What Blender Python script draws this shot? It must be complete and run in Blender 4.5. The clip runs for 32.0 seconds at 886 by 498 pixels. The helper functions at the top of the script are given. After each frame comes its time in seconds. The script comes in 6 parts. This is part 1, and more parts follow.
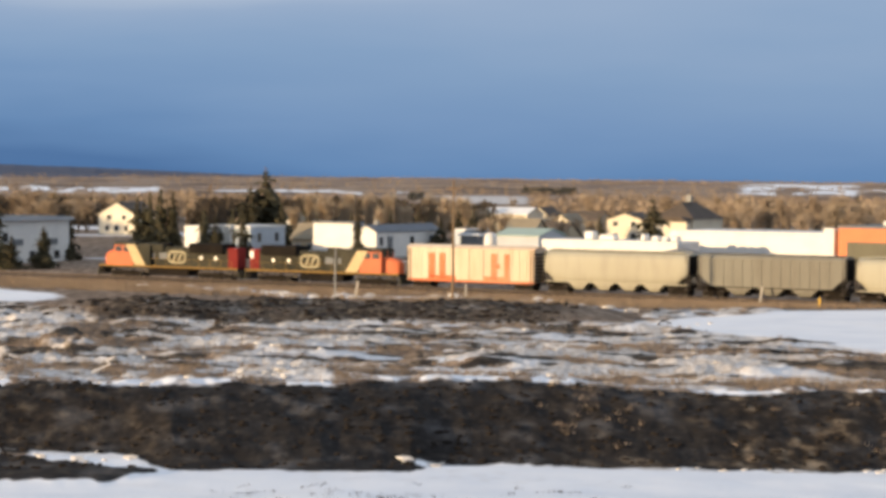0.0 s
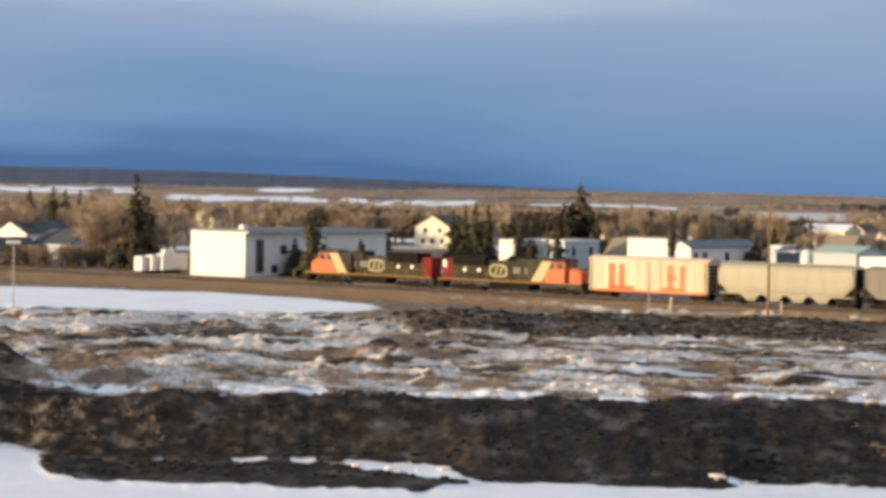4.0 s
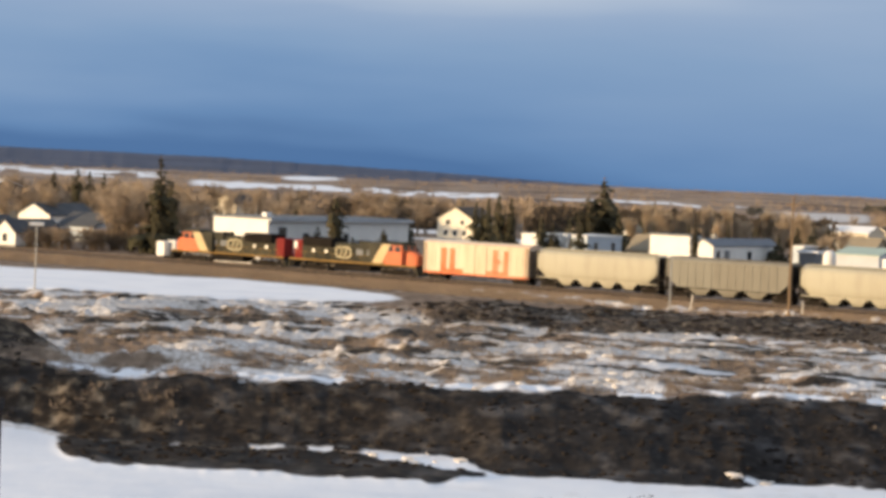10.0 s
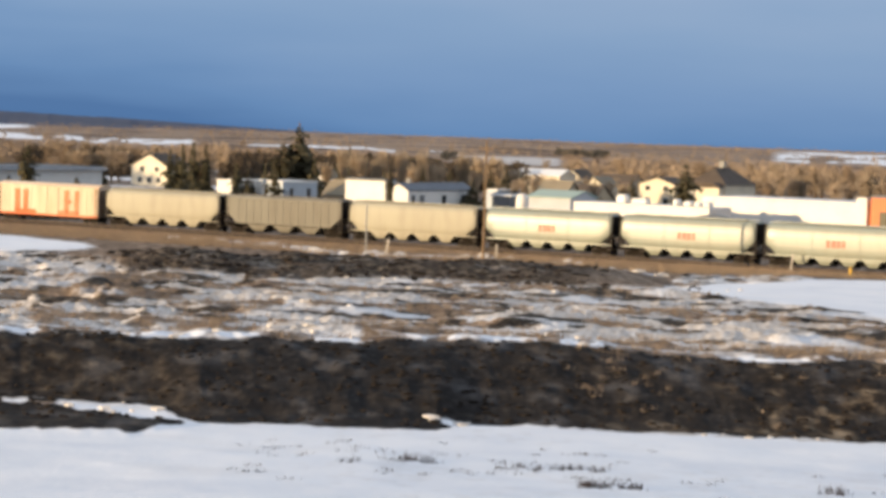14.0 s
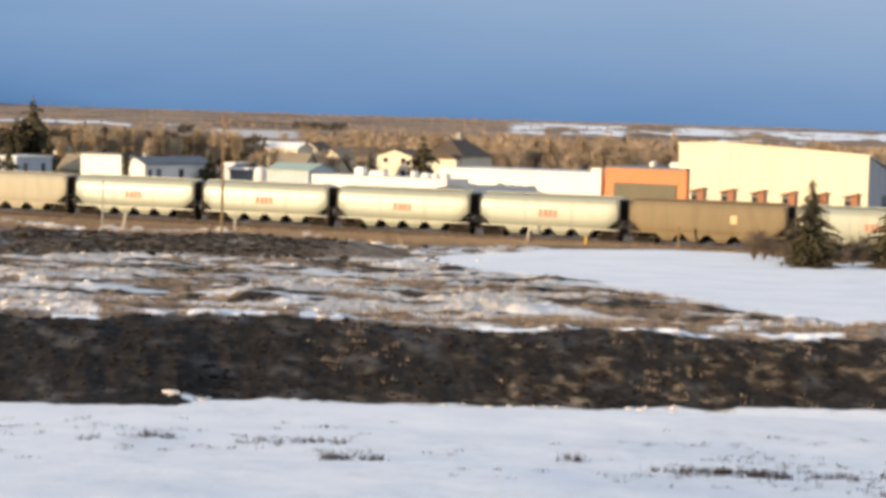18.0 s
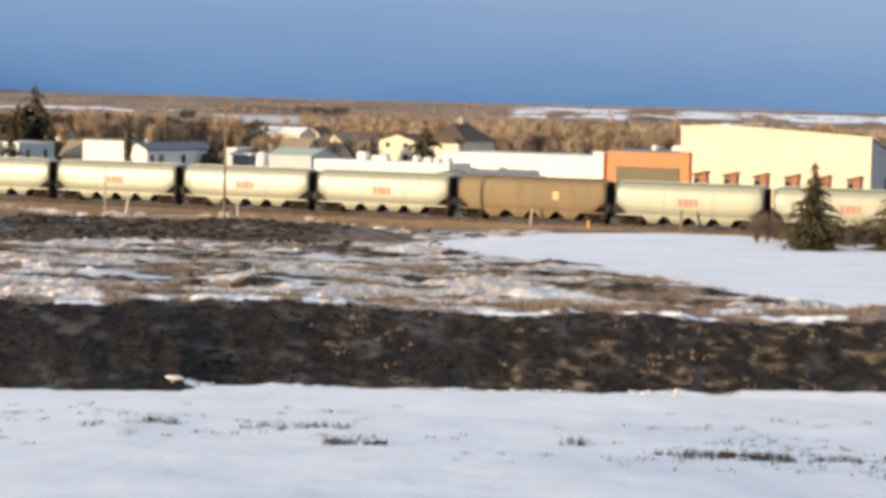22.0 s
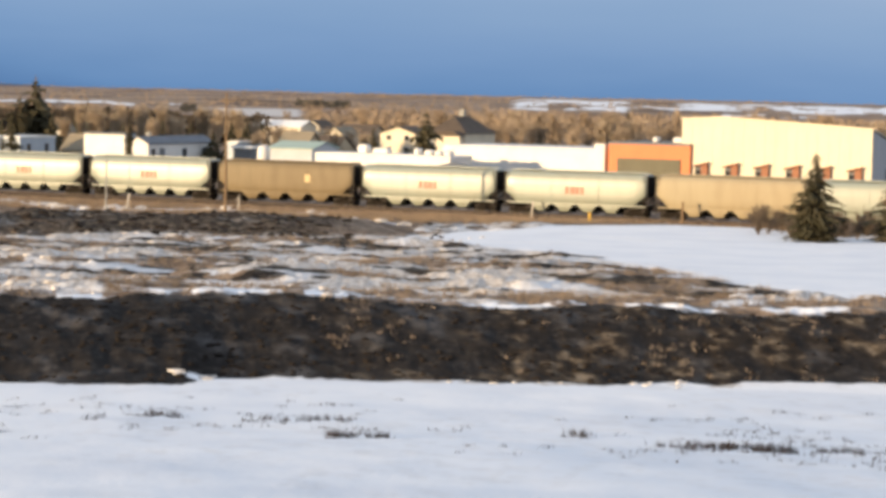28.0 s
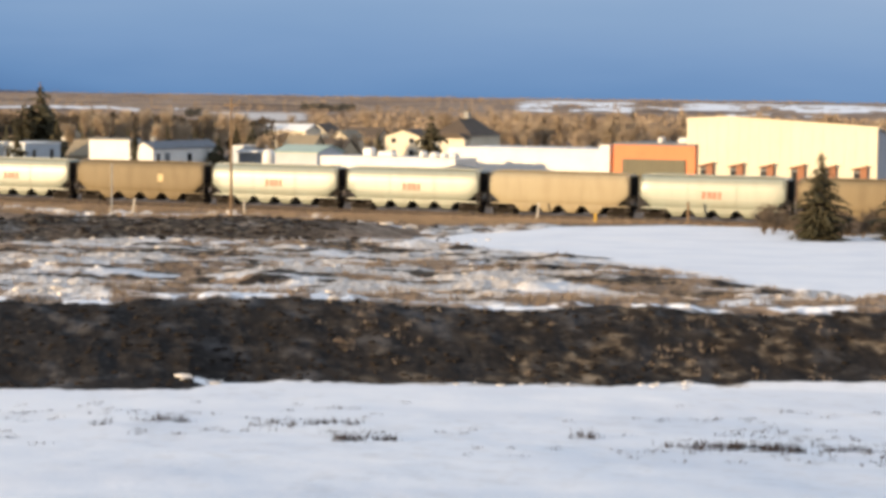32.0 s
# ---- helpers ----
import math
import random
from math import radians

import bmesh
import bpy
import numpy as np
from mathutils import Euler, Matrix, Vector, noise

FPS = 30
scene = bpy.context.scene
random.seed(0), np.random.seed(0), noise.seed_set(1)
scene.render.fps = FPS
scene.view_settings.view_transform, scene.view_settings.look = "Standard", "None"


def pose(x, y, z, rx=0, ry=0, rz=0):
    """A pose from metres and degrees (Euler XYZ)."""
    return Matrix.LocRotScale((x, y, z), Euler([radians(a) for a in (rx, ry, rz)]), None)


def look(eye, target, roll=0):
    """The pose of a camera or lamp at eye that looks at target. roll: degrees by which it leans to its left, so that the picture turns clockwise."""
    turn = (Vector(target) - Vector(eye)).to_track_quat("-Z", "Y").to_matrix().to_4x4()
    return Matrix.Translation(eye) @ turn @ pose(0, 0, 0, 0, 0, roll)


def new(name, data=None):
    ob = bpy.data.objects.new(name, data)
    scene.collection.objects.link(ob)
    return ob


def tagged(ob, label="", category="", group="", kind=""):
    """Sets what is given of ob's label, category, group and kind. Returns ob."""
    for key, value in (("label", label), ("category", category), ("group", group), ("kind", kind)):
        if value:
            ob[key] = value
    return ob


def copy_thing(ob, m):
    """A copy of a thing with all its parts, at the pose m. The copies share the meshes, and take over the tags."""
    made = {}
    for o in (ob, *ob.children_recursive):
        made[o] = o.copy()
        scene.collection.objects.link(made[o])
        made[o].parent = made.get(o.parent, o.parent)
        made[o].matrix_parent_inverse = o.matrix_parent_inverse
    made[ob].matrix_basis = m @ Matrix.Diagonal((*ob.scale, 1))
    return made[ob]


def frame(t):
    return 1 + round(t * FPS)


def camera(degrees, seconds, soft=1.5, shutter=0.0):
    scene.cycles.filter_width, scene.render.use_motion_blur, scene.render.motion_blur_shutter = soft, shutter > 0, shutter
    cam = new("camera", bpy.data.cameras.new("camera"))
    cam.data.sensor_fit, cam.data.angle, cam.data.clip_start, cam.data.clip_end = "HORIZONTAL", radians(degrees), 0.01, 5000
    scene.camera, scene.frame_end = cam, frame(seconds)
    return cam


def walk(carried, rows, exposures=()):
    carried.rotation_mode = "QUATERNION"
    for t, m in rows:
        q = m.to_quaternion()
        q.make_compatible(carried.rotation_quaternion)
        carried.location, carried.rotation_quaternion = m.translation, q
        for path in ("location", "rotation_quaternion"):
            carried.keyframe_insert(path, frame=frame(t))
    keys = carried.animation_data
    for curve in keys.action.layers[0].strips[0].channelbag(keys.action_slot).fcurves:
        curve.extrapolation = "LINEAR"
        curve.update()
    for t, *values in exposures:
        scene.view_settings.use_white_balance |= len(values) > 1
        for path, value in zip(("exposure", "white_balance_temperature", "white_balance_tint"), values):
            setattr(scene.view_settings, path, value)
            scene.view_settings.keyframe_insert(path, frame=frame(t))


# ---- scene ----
EYE = (0.0, 0.0, 14.1)
cam = camera(21.4, 32.0, soft=3.8)
# seconds and the turn of the held camera (degrees)
TURNS = (
    (0.0, 88.143, -0.485, -4.365),
    (0.5, 88.795, -1.640, -1.106),
    (1.0, 88.278, -1.955, -0.343),
    (1.5, 87.940, -1.038, 1.174),
    (2.0, 88.165, -0.272, 0.284),
    (2.5, 88.159, -0.201, 1.138),
    (3.0, 88.364, -0.422, 1.843),
    (3.5, 88.392, -0.639, 2.529),
    (5.5, 88.470, -1.738, 4.943),
    (6.0, 88.444, -1.873, 5.042),
    (6.5, 88.157, -2.313, 6.074),
    (7.0, 88.081, -2.353, 6.001),
    (7.5, 88.095, -2.414, 5.980),
    (8.0, 88.222, -2.360, 5.872),
    (8.5, 88.692, -2.487, 4.970),
    (9.0, 88.495, -2.362, 4.341),
    (9.5, 88.261, -2.330, 4.098),
    (10.0, 88.193, -2.305, 3.898),
    (10.5, 88.207, -2.283, 3.240),
    (11.0, 88.183, -2.125, 2.524),
    (11.5, 87.513, -2.171, 2.138),
    (12.0, 87.102, -2.032, 1.685),
    (12.5, 86.908, -1.880, 0.329),
    (13.0, 87.023, -1.897, 0.099),
    (13.5, 87.310, -1.770, -1.348),
    (14.0, 87.135, -1.902, -3.547),
    (14.5, 87.328, -1.612, -8.875),
    (15.0, 87.375, -1.642, -9.779),
    (15.5, 87.279, -1.685, -10.088),
    (17.5, 86.800, -1.501, -9.931),
    (18.0, 86.663, -1.587, -9.952),
    (18.5, 86.666, -1.542, -9.957),
    (19.0, 86.625, -1.531, -9.949),
    (19.5, 86.521, -1.472, -9.937),
    (20.0, 86.404, -1.412, -9.939),
    (20.5, 86.347, -1.399, -9.918),
    (21.0, 86.321, -1.341, -9.920),
    (21.5, 86.297, -1.340, -9.911),
    (22.0, 86.281, -1.328, -9.902),
    (22.5, 86.247, -1.337, -9.900),
    (23.0, 86.238, -1.277, -9.899),
    (23.5, 86.218, -1.275, -9.901),
    (24.0, 86.204, -1.223, -9.902),
    (24.5, 86.197, -1.271, -9.901),
    (25.0, 86.185, -1.207, -9.889),
    (25.5, 86.165, -1.207, -9.892),
    (27.5, 86.114, -1.153, -9.881),
    (28.0, 86.101, -1.131, -9.881),
    (28.5, 86.082, -1.119, -9.877),
    (29.0, 86.080, -1.120, -9.877),
    (29.5, 86.062, -1.128, -9.878),
    (30.0, 86.158, -1.058, -9.906),
    (30.5, 86.173, -1.007, -9.862),
    (31.0, 86.747, -0.560, -9.934),
    (31.5, 86.262, -0.638, -9.806),
    (32.0, 86.158, -0.606, -9.772),
)
walk(cam, [(t, pose(*EYE, rx, ry, rz)) for t, rx, ry, rz in TURNS],
     exposures=[(0.0, 0.39), (12.0, 0.40), (15.0, 0.47), (23.0, 0.52), (32.0, 0.54)])

# ---------------------------------------------------------------- light
SUN_AZ, SUN_EL = radians(-114), radians(6.3)      # azimuth clockwise from +y
sun_dir = Vector((math.sin(SUN_AZ) * math.cos(SUN_EL), math.cos(SUN_AZ) * math.cos(SUN_EL), math.sin(SUN_EL)))
sun = new("sun", bpy.data.lights.new("sun", "SUN"))
sun.data.energy, sun.data.angle, sun.data.color = 5.0, radians(0.6), (1.0, 0.73, 0.43)
sun.matrix_world = look(sun_dir * 300, (0, 0, 0))

world = bpy.data.worlds.new("world")
scene.world = world
world.use_nodes = True


def sky():
    nt = world.node_tree
    nt.nodes.clear()
    n, l = nt.nodes.new, nt.links.new
    air = n("ShaderNodeTexSky")
    air.sky_type, air.sun_disc = "NISHITA", False
    air.sun_elevation, air.sun_rotation = SUN_EL, SUN_AZ
    geo = n("ShaderNodeTexCoord")
    sep = n("ShaderNodeSeparateXYZ")
    l(geo.outputs["Generated"], sep.inputs[0])
    squash = n("ShaderNodeMapping")
    squash.inputs["Scale"].default_value = (1.0, 1.0, 5.5)
    squash.inputs["Rotation"].default_value = (0.0, radians(3), 0.0)
    l(geo.outputs["Generated"], squash.inputs["Vector"])
    billow = n("ShaderNodeTexNoise")
    billow.inputs["Scale"].default_value, billow.inputs["Detail"].default_value = 3.2, 4.0
    billow.inputs["Roughness"].default_value = 0.5
    l(squash.outputs[0], billow.inputs["Vector"])
    lift = n("ShaderNodeMath")
    lift.operation, lift.inputs[1].default_value, lift.inputs[2].default_value = "MULTIPLY_ADD", 0.085, -0.041
    l(billow.outputs["Fac"], lift.inputs[0])
    height = n("ShaderNodeMath")
    height.operation = "ADD"
    l(sep.outputs["Z"], height.inputs[0]), l(lift.outputs[0], height.inputs[1])
    # the dark bank of cloud is steeper to the west, paler to the east
    west, east, low, steep, whole = n("ShaderNodeMapRange"), n("ShaderNodeMapRange"), n("ShaderNodeMath"), n("ShaderNodeMath"), n("ShaderNodeMath")
    west.inputs["From Min"].default_value, west.inputs["From Max"].default_value = -0.26, 0.06
    west.inputs["To Min"].default_value, west.inputs["To Max"].default_value = 1.25, 0.0
    east.inputs["From Min"].default_value, east.inputs["From Max"].default_value = 0.06, 0.22
    east.inputs["To Min"].default_value, east.inputs["To Max"].default_value = 0.0, 0.010
    l(sep.outputs["X"], west.inputs["Value"]), l(sep.outputs["X"], east.inputs["Value"])
    low.operation, low.inputs[1].default_value = "SUBTRACT", 0.048
    l(height.outputs[0], low.inputs[0])
    steep.operation = "MULTIPLY_ADD"
    l(west.outputs[0], steep.inputs[0]), l(low.outputs[0], steep.inputs[1]), l(height.outputs[0], steep.inputs[2])
    whole.operation = "ADD"
    l(steep.outputs[0], whole.inputs[0]), l(east.outputs[0], whole.inputs[1])
    height = whole
    span = n("ShaderNodeMapRange")
    span.inputs["From Min"].default_value, span.inputs["From Max"].default_value = -0.02, 0.38
    l(height.outputs[0], span.inputs["Value"])
    ramp = n("ShaderNodeValToRGB")
    e = ramp.color_ramp.elements
    e[0].position, e[0].color = 0.0, (0.078, 0.190, 0.41, 1)
    e[1].position, e[1].color = 1.0, (0.60, 0.67, 0.79, 1)
    for p, c in ((0.0525, (0.130, 0.270, 0.515, 1)), (0.105, (0.182, 0.325, 0.57, 1)), (0.175, (0.235, 0.375, 0.605, 1)), (0.2625, (0.322, 0.44, 0.645, 1)), (0.35, (0.52, 0.605, 0.745, 1))):
        k = e.new(p)
        k.color = c
    l(span.outputs[0], ramp.inputs[0])
    bg_air, bg_cloud = n("ShaderNodeBackground"), n("ShaderNodeBackground")
    bg_air.inputs["Strength"].default_value, bg_cloud.inputs["Strength"].default_value = 0.05, 0.79
    l(air.outputs[0], bg_air.inputs["Color"]), l(ramp.outputs[0], bg_cloud.inputs["Color"])
    mix, out = n("ShaderNodeMixShader"), n("ShaderNodeOutputWorld")
    mix.inputs[0].default_value = 0.85
    l(bg_air.outputs[0], mix.inputs[1]), l(bg_cloud.outputs[0], mix.inputs[2]), l(mix.outputs[0], out.inputs["Surface"])


sky()


# ---------------------------------------------------------------- materials
def mat(name, color, rough=0.7, metal=0.0, dirt=None, grain=8.0, amount=0.35, bump=0.15, vary=0.0, streak=False, spec=None):
    """A base colour with two scales of variation towards a dirt colour, and fine relief."""
    m = bpy.data.materials.new(name)
    m.use_nodes = True
    nt = m.node_tree
    n, l = nt.nodes.new, nt.links.new
    b = nt.nodes["Principled BSDF"]
    b.inputs["Roughness"].default_value, b.inputs["Metallic"].default_value = rough, metal
    b.inputs["Specular IOR Level"].default_value = spec if spec is not None else 0.12 if rough > 0.85 else 0.5
    co = n("ShaderNodeTexCoord")
    mp = n("ShaderNodeMapping")
    mp.inputs["Scale"].default_value = (1.0, 1.0, 0.25) if streak else (1.0, 1.0, 1.0)
    l(co.outputs["Object"], mp.inputs["Vector"])
    big, small = n("ShaderNodeTexNoise"), n("ShaderNodeTexNoise")
    big.inputs["Scale"].default_value, small.inputs["Scale"].default_value = grain * 0.12, grain
    big.inputs["Detail"].default_value, small.inputs["Detail"].default_value = 4.0, 3.0
    l(mp.outputs[0], big.inputs["Vector"]), l(mp.outputs[0], small.inputs["Vector"])
    dirt = dirt or tuple(c * 0.55 for c in color)
    r = n("ShaderNodeMapRange")
    r.inputs["From Min"].default_value, r.inputs["From Max"].default_value = 0.40, 0.68
    r.inputs["To Max"].default_value = amount
    l(big.outputs["Fac"], r.inputs["Value"])
    m1, m2 = n("ShaderNodeMix"), n("ShaderNodeMix")
    m1.data_type = m2.data_type = "RGBA"
    m1.inputs[6].default_value, m1.inputs[7].default_value = (*color, 1), (*dirt, 1)
    l(r.outputs[0], m1.inputs[0])
    r2 = n("ShaderNodeMapRange")
    r2.inputs["From Min"].default_value, r2.inputs["From Max"].default_value = 0.45, 0.75
    r2.inputs["To Max"].default_value = amount * 0.6
    l(small.outputs["Fac"], r2.inputs["Value"])
    l(r2.outputs[0], m2.inputs[0]), l(m1.outputs[2], m2.inputs[6])
    m2.inputs[7].default_value = (*[c * 0.6 for c in dirt], 1)
    last = m2.outputs[2]
    if vary:
        info, hs, mr = n("ShaderNodeObjectInfo"), n("ShaderNodeHueSaturation"), n("ShaderNodeMapRange")
        mr.inputs["To Min"].default_value, mr.inputs["To Max"].default_value = 1 - vary, 1 + vary
        l(info.outputs["Random"], mr.inputs["Value"]), l(mr.outputs[0], hs.inputs["Value"])
        l(last, hs.inputs["Color"])
        last = hs.outputs[0]
    l(last, b.inputs["Base Color"])
    if bump:
        bp = n("ShaderNodeBump")
        bp.inputs["Strength"].default_value, bp.inputs["Distance"].default_value = bump, 0.03
        l(small.outputs["Fac"], bp.inputs["Height"]), l(bp.outputs[0], b.inputs["Normal"])
    return m


M = dict(
    white_siding=mat("white_siding", (0.79, 0.775, 0.73), 0.6, grain=3, amount=0.2),
    cream_siding=mat("cream_siding", (0.74, 0.66, 0.50), 0.65, grain=3, amount=0.25),
    beige_panel=mat("beige_panel", (0.70, 0.635, 0.48), 0.55, grain=2, amount=0.15, streak=True),
    grey_siding=mat("grey_siding", (0.46, 0.48, 0.50), 0.65, grain=3, amount=0.25),
    blue_siding=mat("blue_siding", (0.50, 0.56, 0.62), 0.65, grain=3, amount=0.25),
    tan_siding=mat("tan_siding", (0.52, 0.42, 0.28), 0.7, grain=3, amount=0.3),
    slate_roof=mat("slate_roof", (0.17, 0.185, 0.21), 0.8, grain=4, amount=0.3),
    green_roof=mat("green_roof", (0.36, 0.46, 0.40), 0.6, grain=2, amount=0.25),
    orange_panel=mat("orange_panel", (0.72, 0.235, 0.095), 0.7, grain=3, amount=0.25),
    brown_door=mat("brown_door", (0.30, 0.115, 0.05), 0.6, grain=4, amount=0.3),
    dark_roof=mat("dark_roof", (0.050, 0.055, 0.064), 0.85, grain=4, amount=0.4, dirt=(0.12, 0.12, 0.12)),
    brown_roof=mat("brown_roof", (0.10, 0.075, 0.055), 0.85, grain=4, amount=0.4),
    snow_roof=mat("snow_roof", (0.80, 0.81, 0.82), 0.8, grain=3, amount=0.2, dirt=(0.5, 0.48, 0.42)),
    glass_dark=mat("glass_dark", (0.03, 0.035, 0.04), 0.12, grain=1, amount=0.2, bump=0),
    louvre=mat("louvre", (0.14, 0.13, 0.08), 0.6, grain=6, amount=0.4, streak=True),
    trim_grey=mat("trim_grey", (0.20, 0.21, 0.22), 0.75, spec=0.15, grain=4, amount=0.3),
    concrete=mat("concrete", (0.36, 0.35, 0.32), 0.9, grain=5, amount=0.35),
    gravel=mat("gravel", (0.28, 0.27, 0.25), 0.95, grain=4, amount=0.5, bump=0.6),
    ballast=mat("ballast", (0.105, 0.080, 0.062), 0.95, grain=7, amount=0.6, bump=0.8, dirt=(0.07, 0.05, 0.035)),
    rail=mat("rail", (0.085, 0.062, 0.05), 0.75, 0.2, grain=6, amount=0.4),
    tie=mat("tie", (0.075, 0.055, 0.04), 0.9, grain=10, amount=0.4),
    pole_wood=mat("pole_wood", (0.24, 0.165, 0.10), 0.9, grain=6, amount=0.4, streak=True),
    pole_metal=mat("pole_metal", (0.42, 0.42, 0.40), 0.5, 0.6, grain=6, amount=0.3),
    stake_white=mat("stake_white", (0.50, 0.46, 0.40), 0.7, grain=6, amount=0.3),
    yellow=mat("yellow", (0.75, 0.45, 0.05), 0.6, grain=6, amount=0.3),
    shed_brown=mat("shed_brown", (0.024, 0.0165, 0.0175), 0.95, grain=6, amount=0.4, streak=True),
    box_lid=mat("box_lid", (0.0085, 0.006, 0.006), 0.97, grain=6, amount=0.4),
    bark=mat("bark", (0.155, 0.115, 0.075), 0.95, grain=5, amount=0.4, vary=0.2),
    twig=mat("twig", (0.47, 0.365, 0.255), 0.95, grain=1.5, amount=0.5, bump=0, vary=0.25, dirt=(0.20, 0.155, 0.11)),
    twig_pale=mat("twig_pale", (0.50, 0.40, 0.285), 0.95, grain=1.5, amount=0.4, bump=0, vary=0.2),
    twig_dark=mat("twig_dark", (0.42, 0.325, 0.228), 0.95, grain=1.5, amount=0.5, bump=0, vary=0.25),
    twig_shrub=mat("twig_shrub", (0.17, 0.132, 0.098), 0.95, grain=1.5, amount=0.5, bump=0, vary=0.25),
    twig_red=mat("twig_red", (0.34, 0.255, 0.175), 0.95, grain=1.5, amount=0.5, bump=0, vary=0.2),
    needle=mat("needle", (0.058, 0.054, 0.031), 0.9, grain=1.2, amount=0.75, bump=0, vary=0.3, dirt=(0.105, 0.085, 0.050)),
    straw=mat("straw", (0.36, 0.272, 0.19), 0.95, grain=2, amount=0.5, bump=0, dirt=(0.16, 0.115, 0.075)),
    straw_dull=mat("straw_dull", (0.27, 0.215, 0.165), 0.95, grain=2, amount=0.5, bump=0, dirt=(0.14, 0.105, 0.08)),
    stubble=mat("stubble", (0.055, 0.044, 0.040), 0.95, grain=2, amount=0.5, bump=0),
    snow_lump=mat("snow_lump", (0.66, 0.63, 0.60), 0.7, grain=4, amount=0.6, dirt=(0.45, 0.40, 0.33), bump=0.4),
    clod=mat("clod", (0.016, 0.013, 0.011), 0.95, grain=1.2, amount=0.5, bump=0.6, dirt=(0.045, 0.035, 0.027)),
    loco_black=mat("loco_black", (0.032, 0.032, 0.024), 0.75, spec=0.1, grain=2, amount=0.6, dirt=(0.11, 0.098, 0.068)),
    loco_red=mat("loco_red", (0.66, 0.175, 0.075), 0.6, spec=0.2, grain=3, amount=0.3, dirt=(0.40, 0.12, 0.06)),
    # darker copy of the red, with shade put into the colour
    loco_red_shaded=mat("loco_red_shaded", (0.20, 0.024, 0.022), 0.7, spec=0.1, grain=3, amount=0.4),
    loco_cream=mat("loco_cream", (0.62, 0.48, 0.27), 0.7, spec=0.15, grain=3, amount=0.25),
    mark_khaki=mat("mark_khaki", (0.44, 0.385, 0.25), 0.8, spec=0.1, grain=3, amount=0.5),
    sill_yellow=mat("sill_yellow", (0.30, 0.185, 0.06), 0.8, spec=0.1, grain=3, amount=0.4),
    under_black=mat("under_black", (0.014, 0.012, 0.011), 0.9, spec=0.06, grain=4, amount=0.5, dirt=(0.034, 0.027, 0.020)),
    steel=mat("steel", (0.055, 0.045, 0.038), 0.7, 0.2, grain=5, amount=0.4),
    box_white=mat("box_white", (0.72, 0.60, 0.45), 0.7, spec=0.2, grain=1.2, amount=0.4, dirt=(0.56, 0.31, 0.17), streak=True),
    box_orange=mat("box_orange", (0.66, 0.18, 0.075), 0.7, spec=0.2, grain=2, amount=0.35, dirt=(0.70, 0.42, 0.26)),
    hop_pale=mat("hop_pale", (0.285, 0.315, 0.262), 0.42, spec=0.95, grain=1.0, amount=0.4, dirt=(0.33, 0.315, 0.225), streak=True),
    hop_beige=mat("hop_beige", (0.405, 0.38, 0.29), 0.6, spec=0.3, grain=1.0, amount=0.35, dirt=(0.30, 0.265, 0.20), streak=True),
    hop_grey=mat("hop_grey", (0.225, 0.216, 0.180), 0.7, spec=0.15, grain=1.0, amount=0.4, dirt=(0.17, 0.145, 0.112), streak=True),
    hop_brown=mat("hop_brown", (0.225, 0.175, 0.102), 0.6, spec=0.25, grain=1.0, amount=0.45, dirt=(0.17, 0.125, 0.072), streak=True),
    hop_tan=mat("hop_tan", (0.375, 0.315, 0.205), 0.6, spec=0.3, grain=1.0, amount=0.4, dirt=(0.33, 0.25, 0.145), streak=True),
    # woods tinted blue-grey: the haze of distance is in the base colour
    ridge_wood_hazed=mat("ridge_wood_hazed", (0.090, 0.106, 0.155), 0.95, grain=0.02, amount=0.5, bump=0),
    logo_red=mat("logo_red", (0.43, 0.185, 0.125), 0.6, spec=0.3, grain=3, amount=0.5, dirt=(0.42, 0.30, 0.22)),
    van_white=mat("van_white", (0.72, 0.70, 0.66), 0.4, grain=3, amount=0.15),
    tyre=mat("tyre", (0.02, 0.02, 0.02), 0.9, grain=6, amount=0.3),
    far_wood=mat("far_wood", (0.36, 0.275, 0.195), 0.95, grain=0.05, amount=0.7, bump=0, dirt=(0.165, 0.128, 0.10)),
    dark_wood=mat("dark_wood", (0.062, 0.049, 0.036), 0.95, grain=0.15, amount=0.6, bump=0, dirt=(0.115, 0.088, 0.062)),
    khaki_roof=mat("khaki_roof", (0.27, 0.225, 0.155), 0.85, grain=4, amount=0.35),
    far_spruce=mat("far_spruce", (0.075, 0.072, 0.062), 0.95, grain=0.2, amount=0.5, bump=0),
)


# ---------------------------------------------------------------- mesh helpers
def box(bm, x0, x1, y0, y1, z0, z1, bevel=0.0):
    v = [bm.verts.new((x, y, z)) for z in (z0, z1) for y in (y0, y1) for x in (x0, x1)]
    fs = [bm.faces.new([v[i] for i in f]) for f in ((0, 2, 3, 1), (4, 5, 7, 6), (0, 1, 5, 4), (2, 6, 7, 3), (0, 4, 6, 2), (1, 3, 7, 5))]
    if bevel:
        es = list({e for f in fs for e in f.edges})
        bmesh.ops.bevel(bm, geom=es, offset=bevel, segments=1, affect="EDGES")
    return bm


def prism(bm, pts, y0, y1):
    """A polygon in x, z, drawn out from y0 to y1."""
    a = [bm.verts.new((x, y0, z)) for x, z in pts]
    b = [bm.verts.new((x, y1, z)) for x, z in pts]
    n = len(pts)
    bm.faces.new(a), bm.faces.new(b[::-1])
    for i in range(n):
        bm.faces.new((a[i], b[i], b[(i + 1) % n], a[(i + 1) % n]))
    return bm


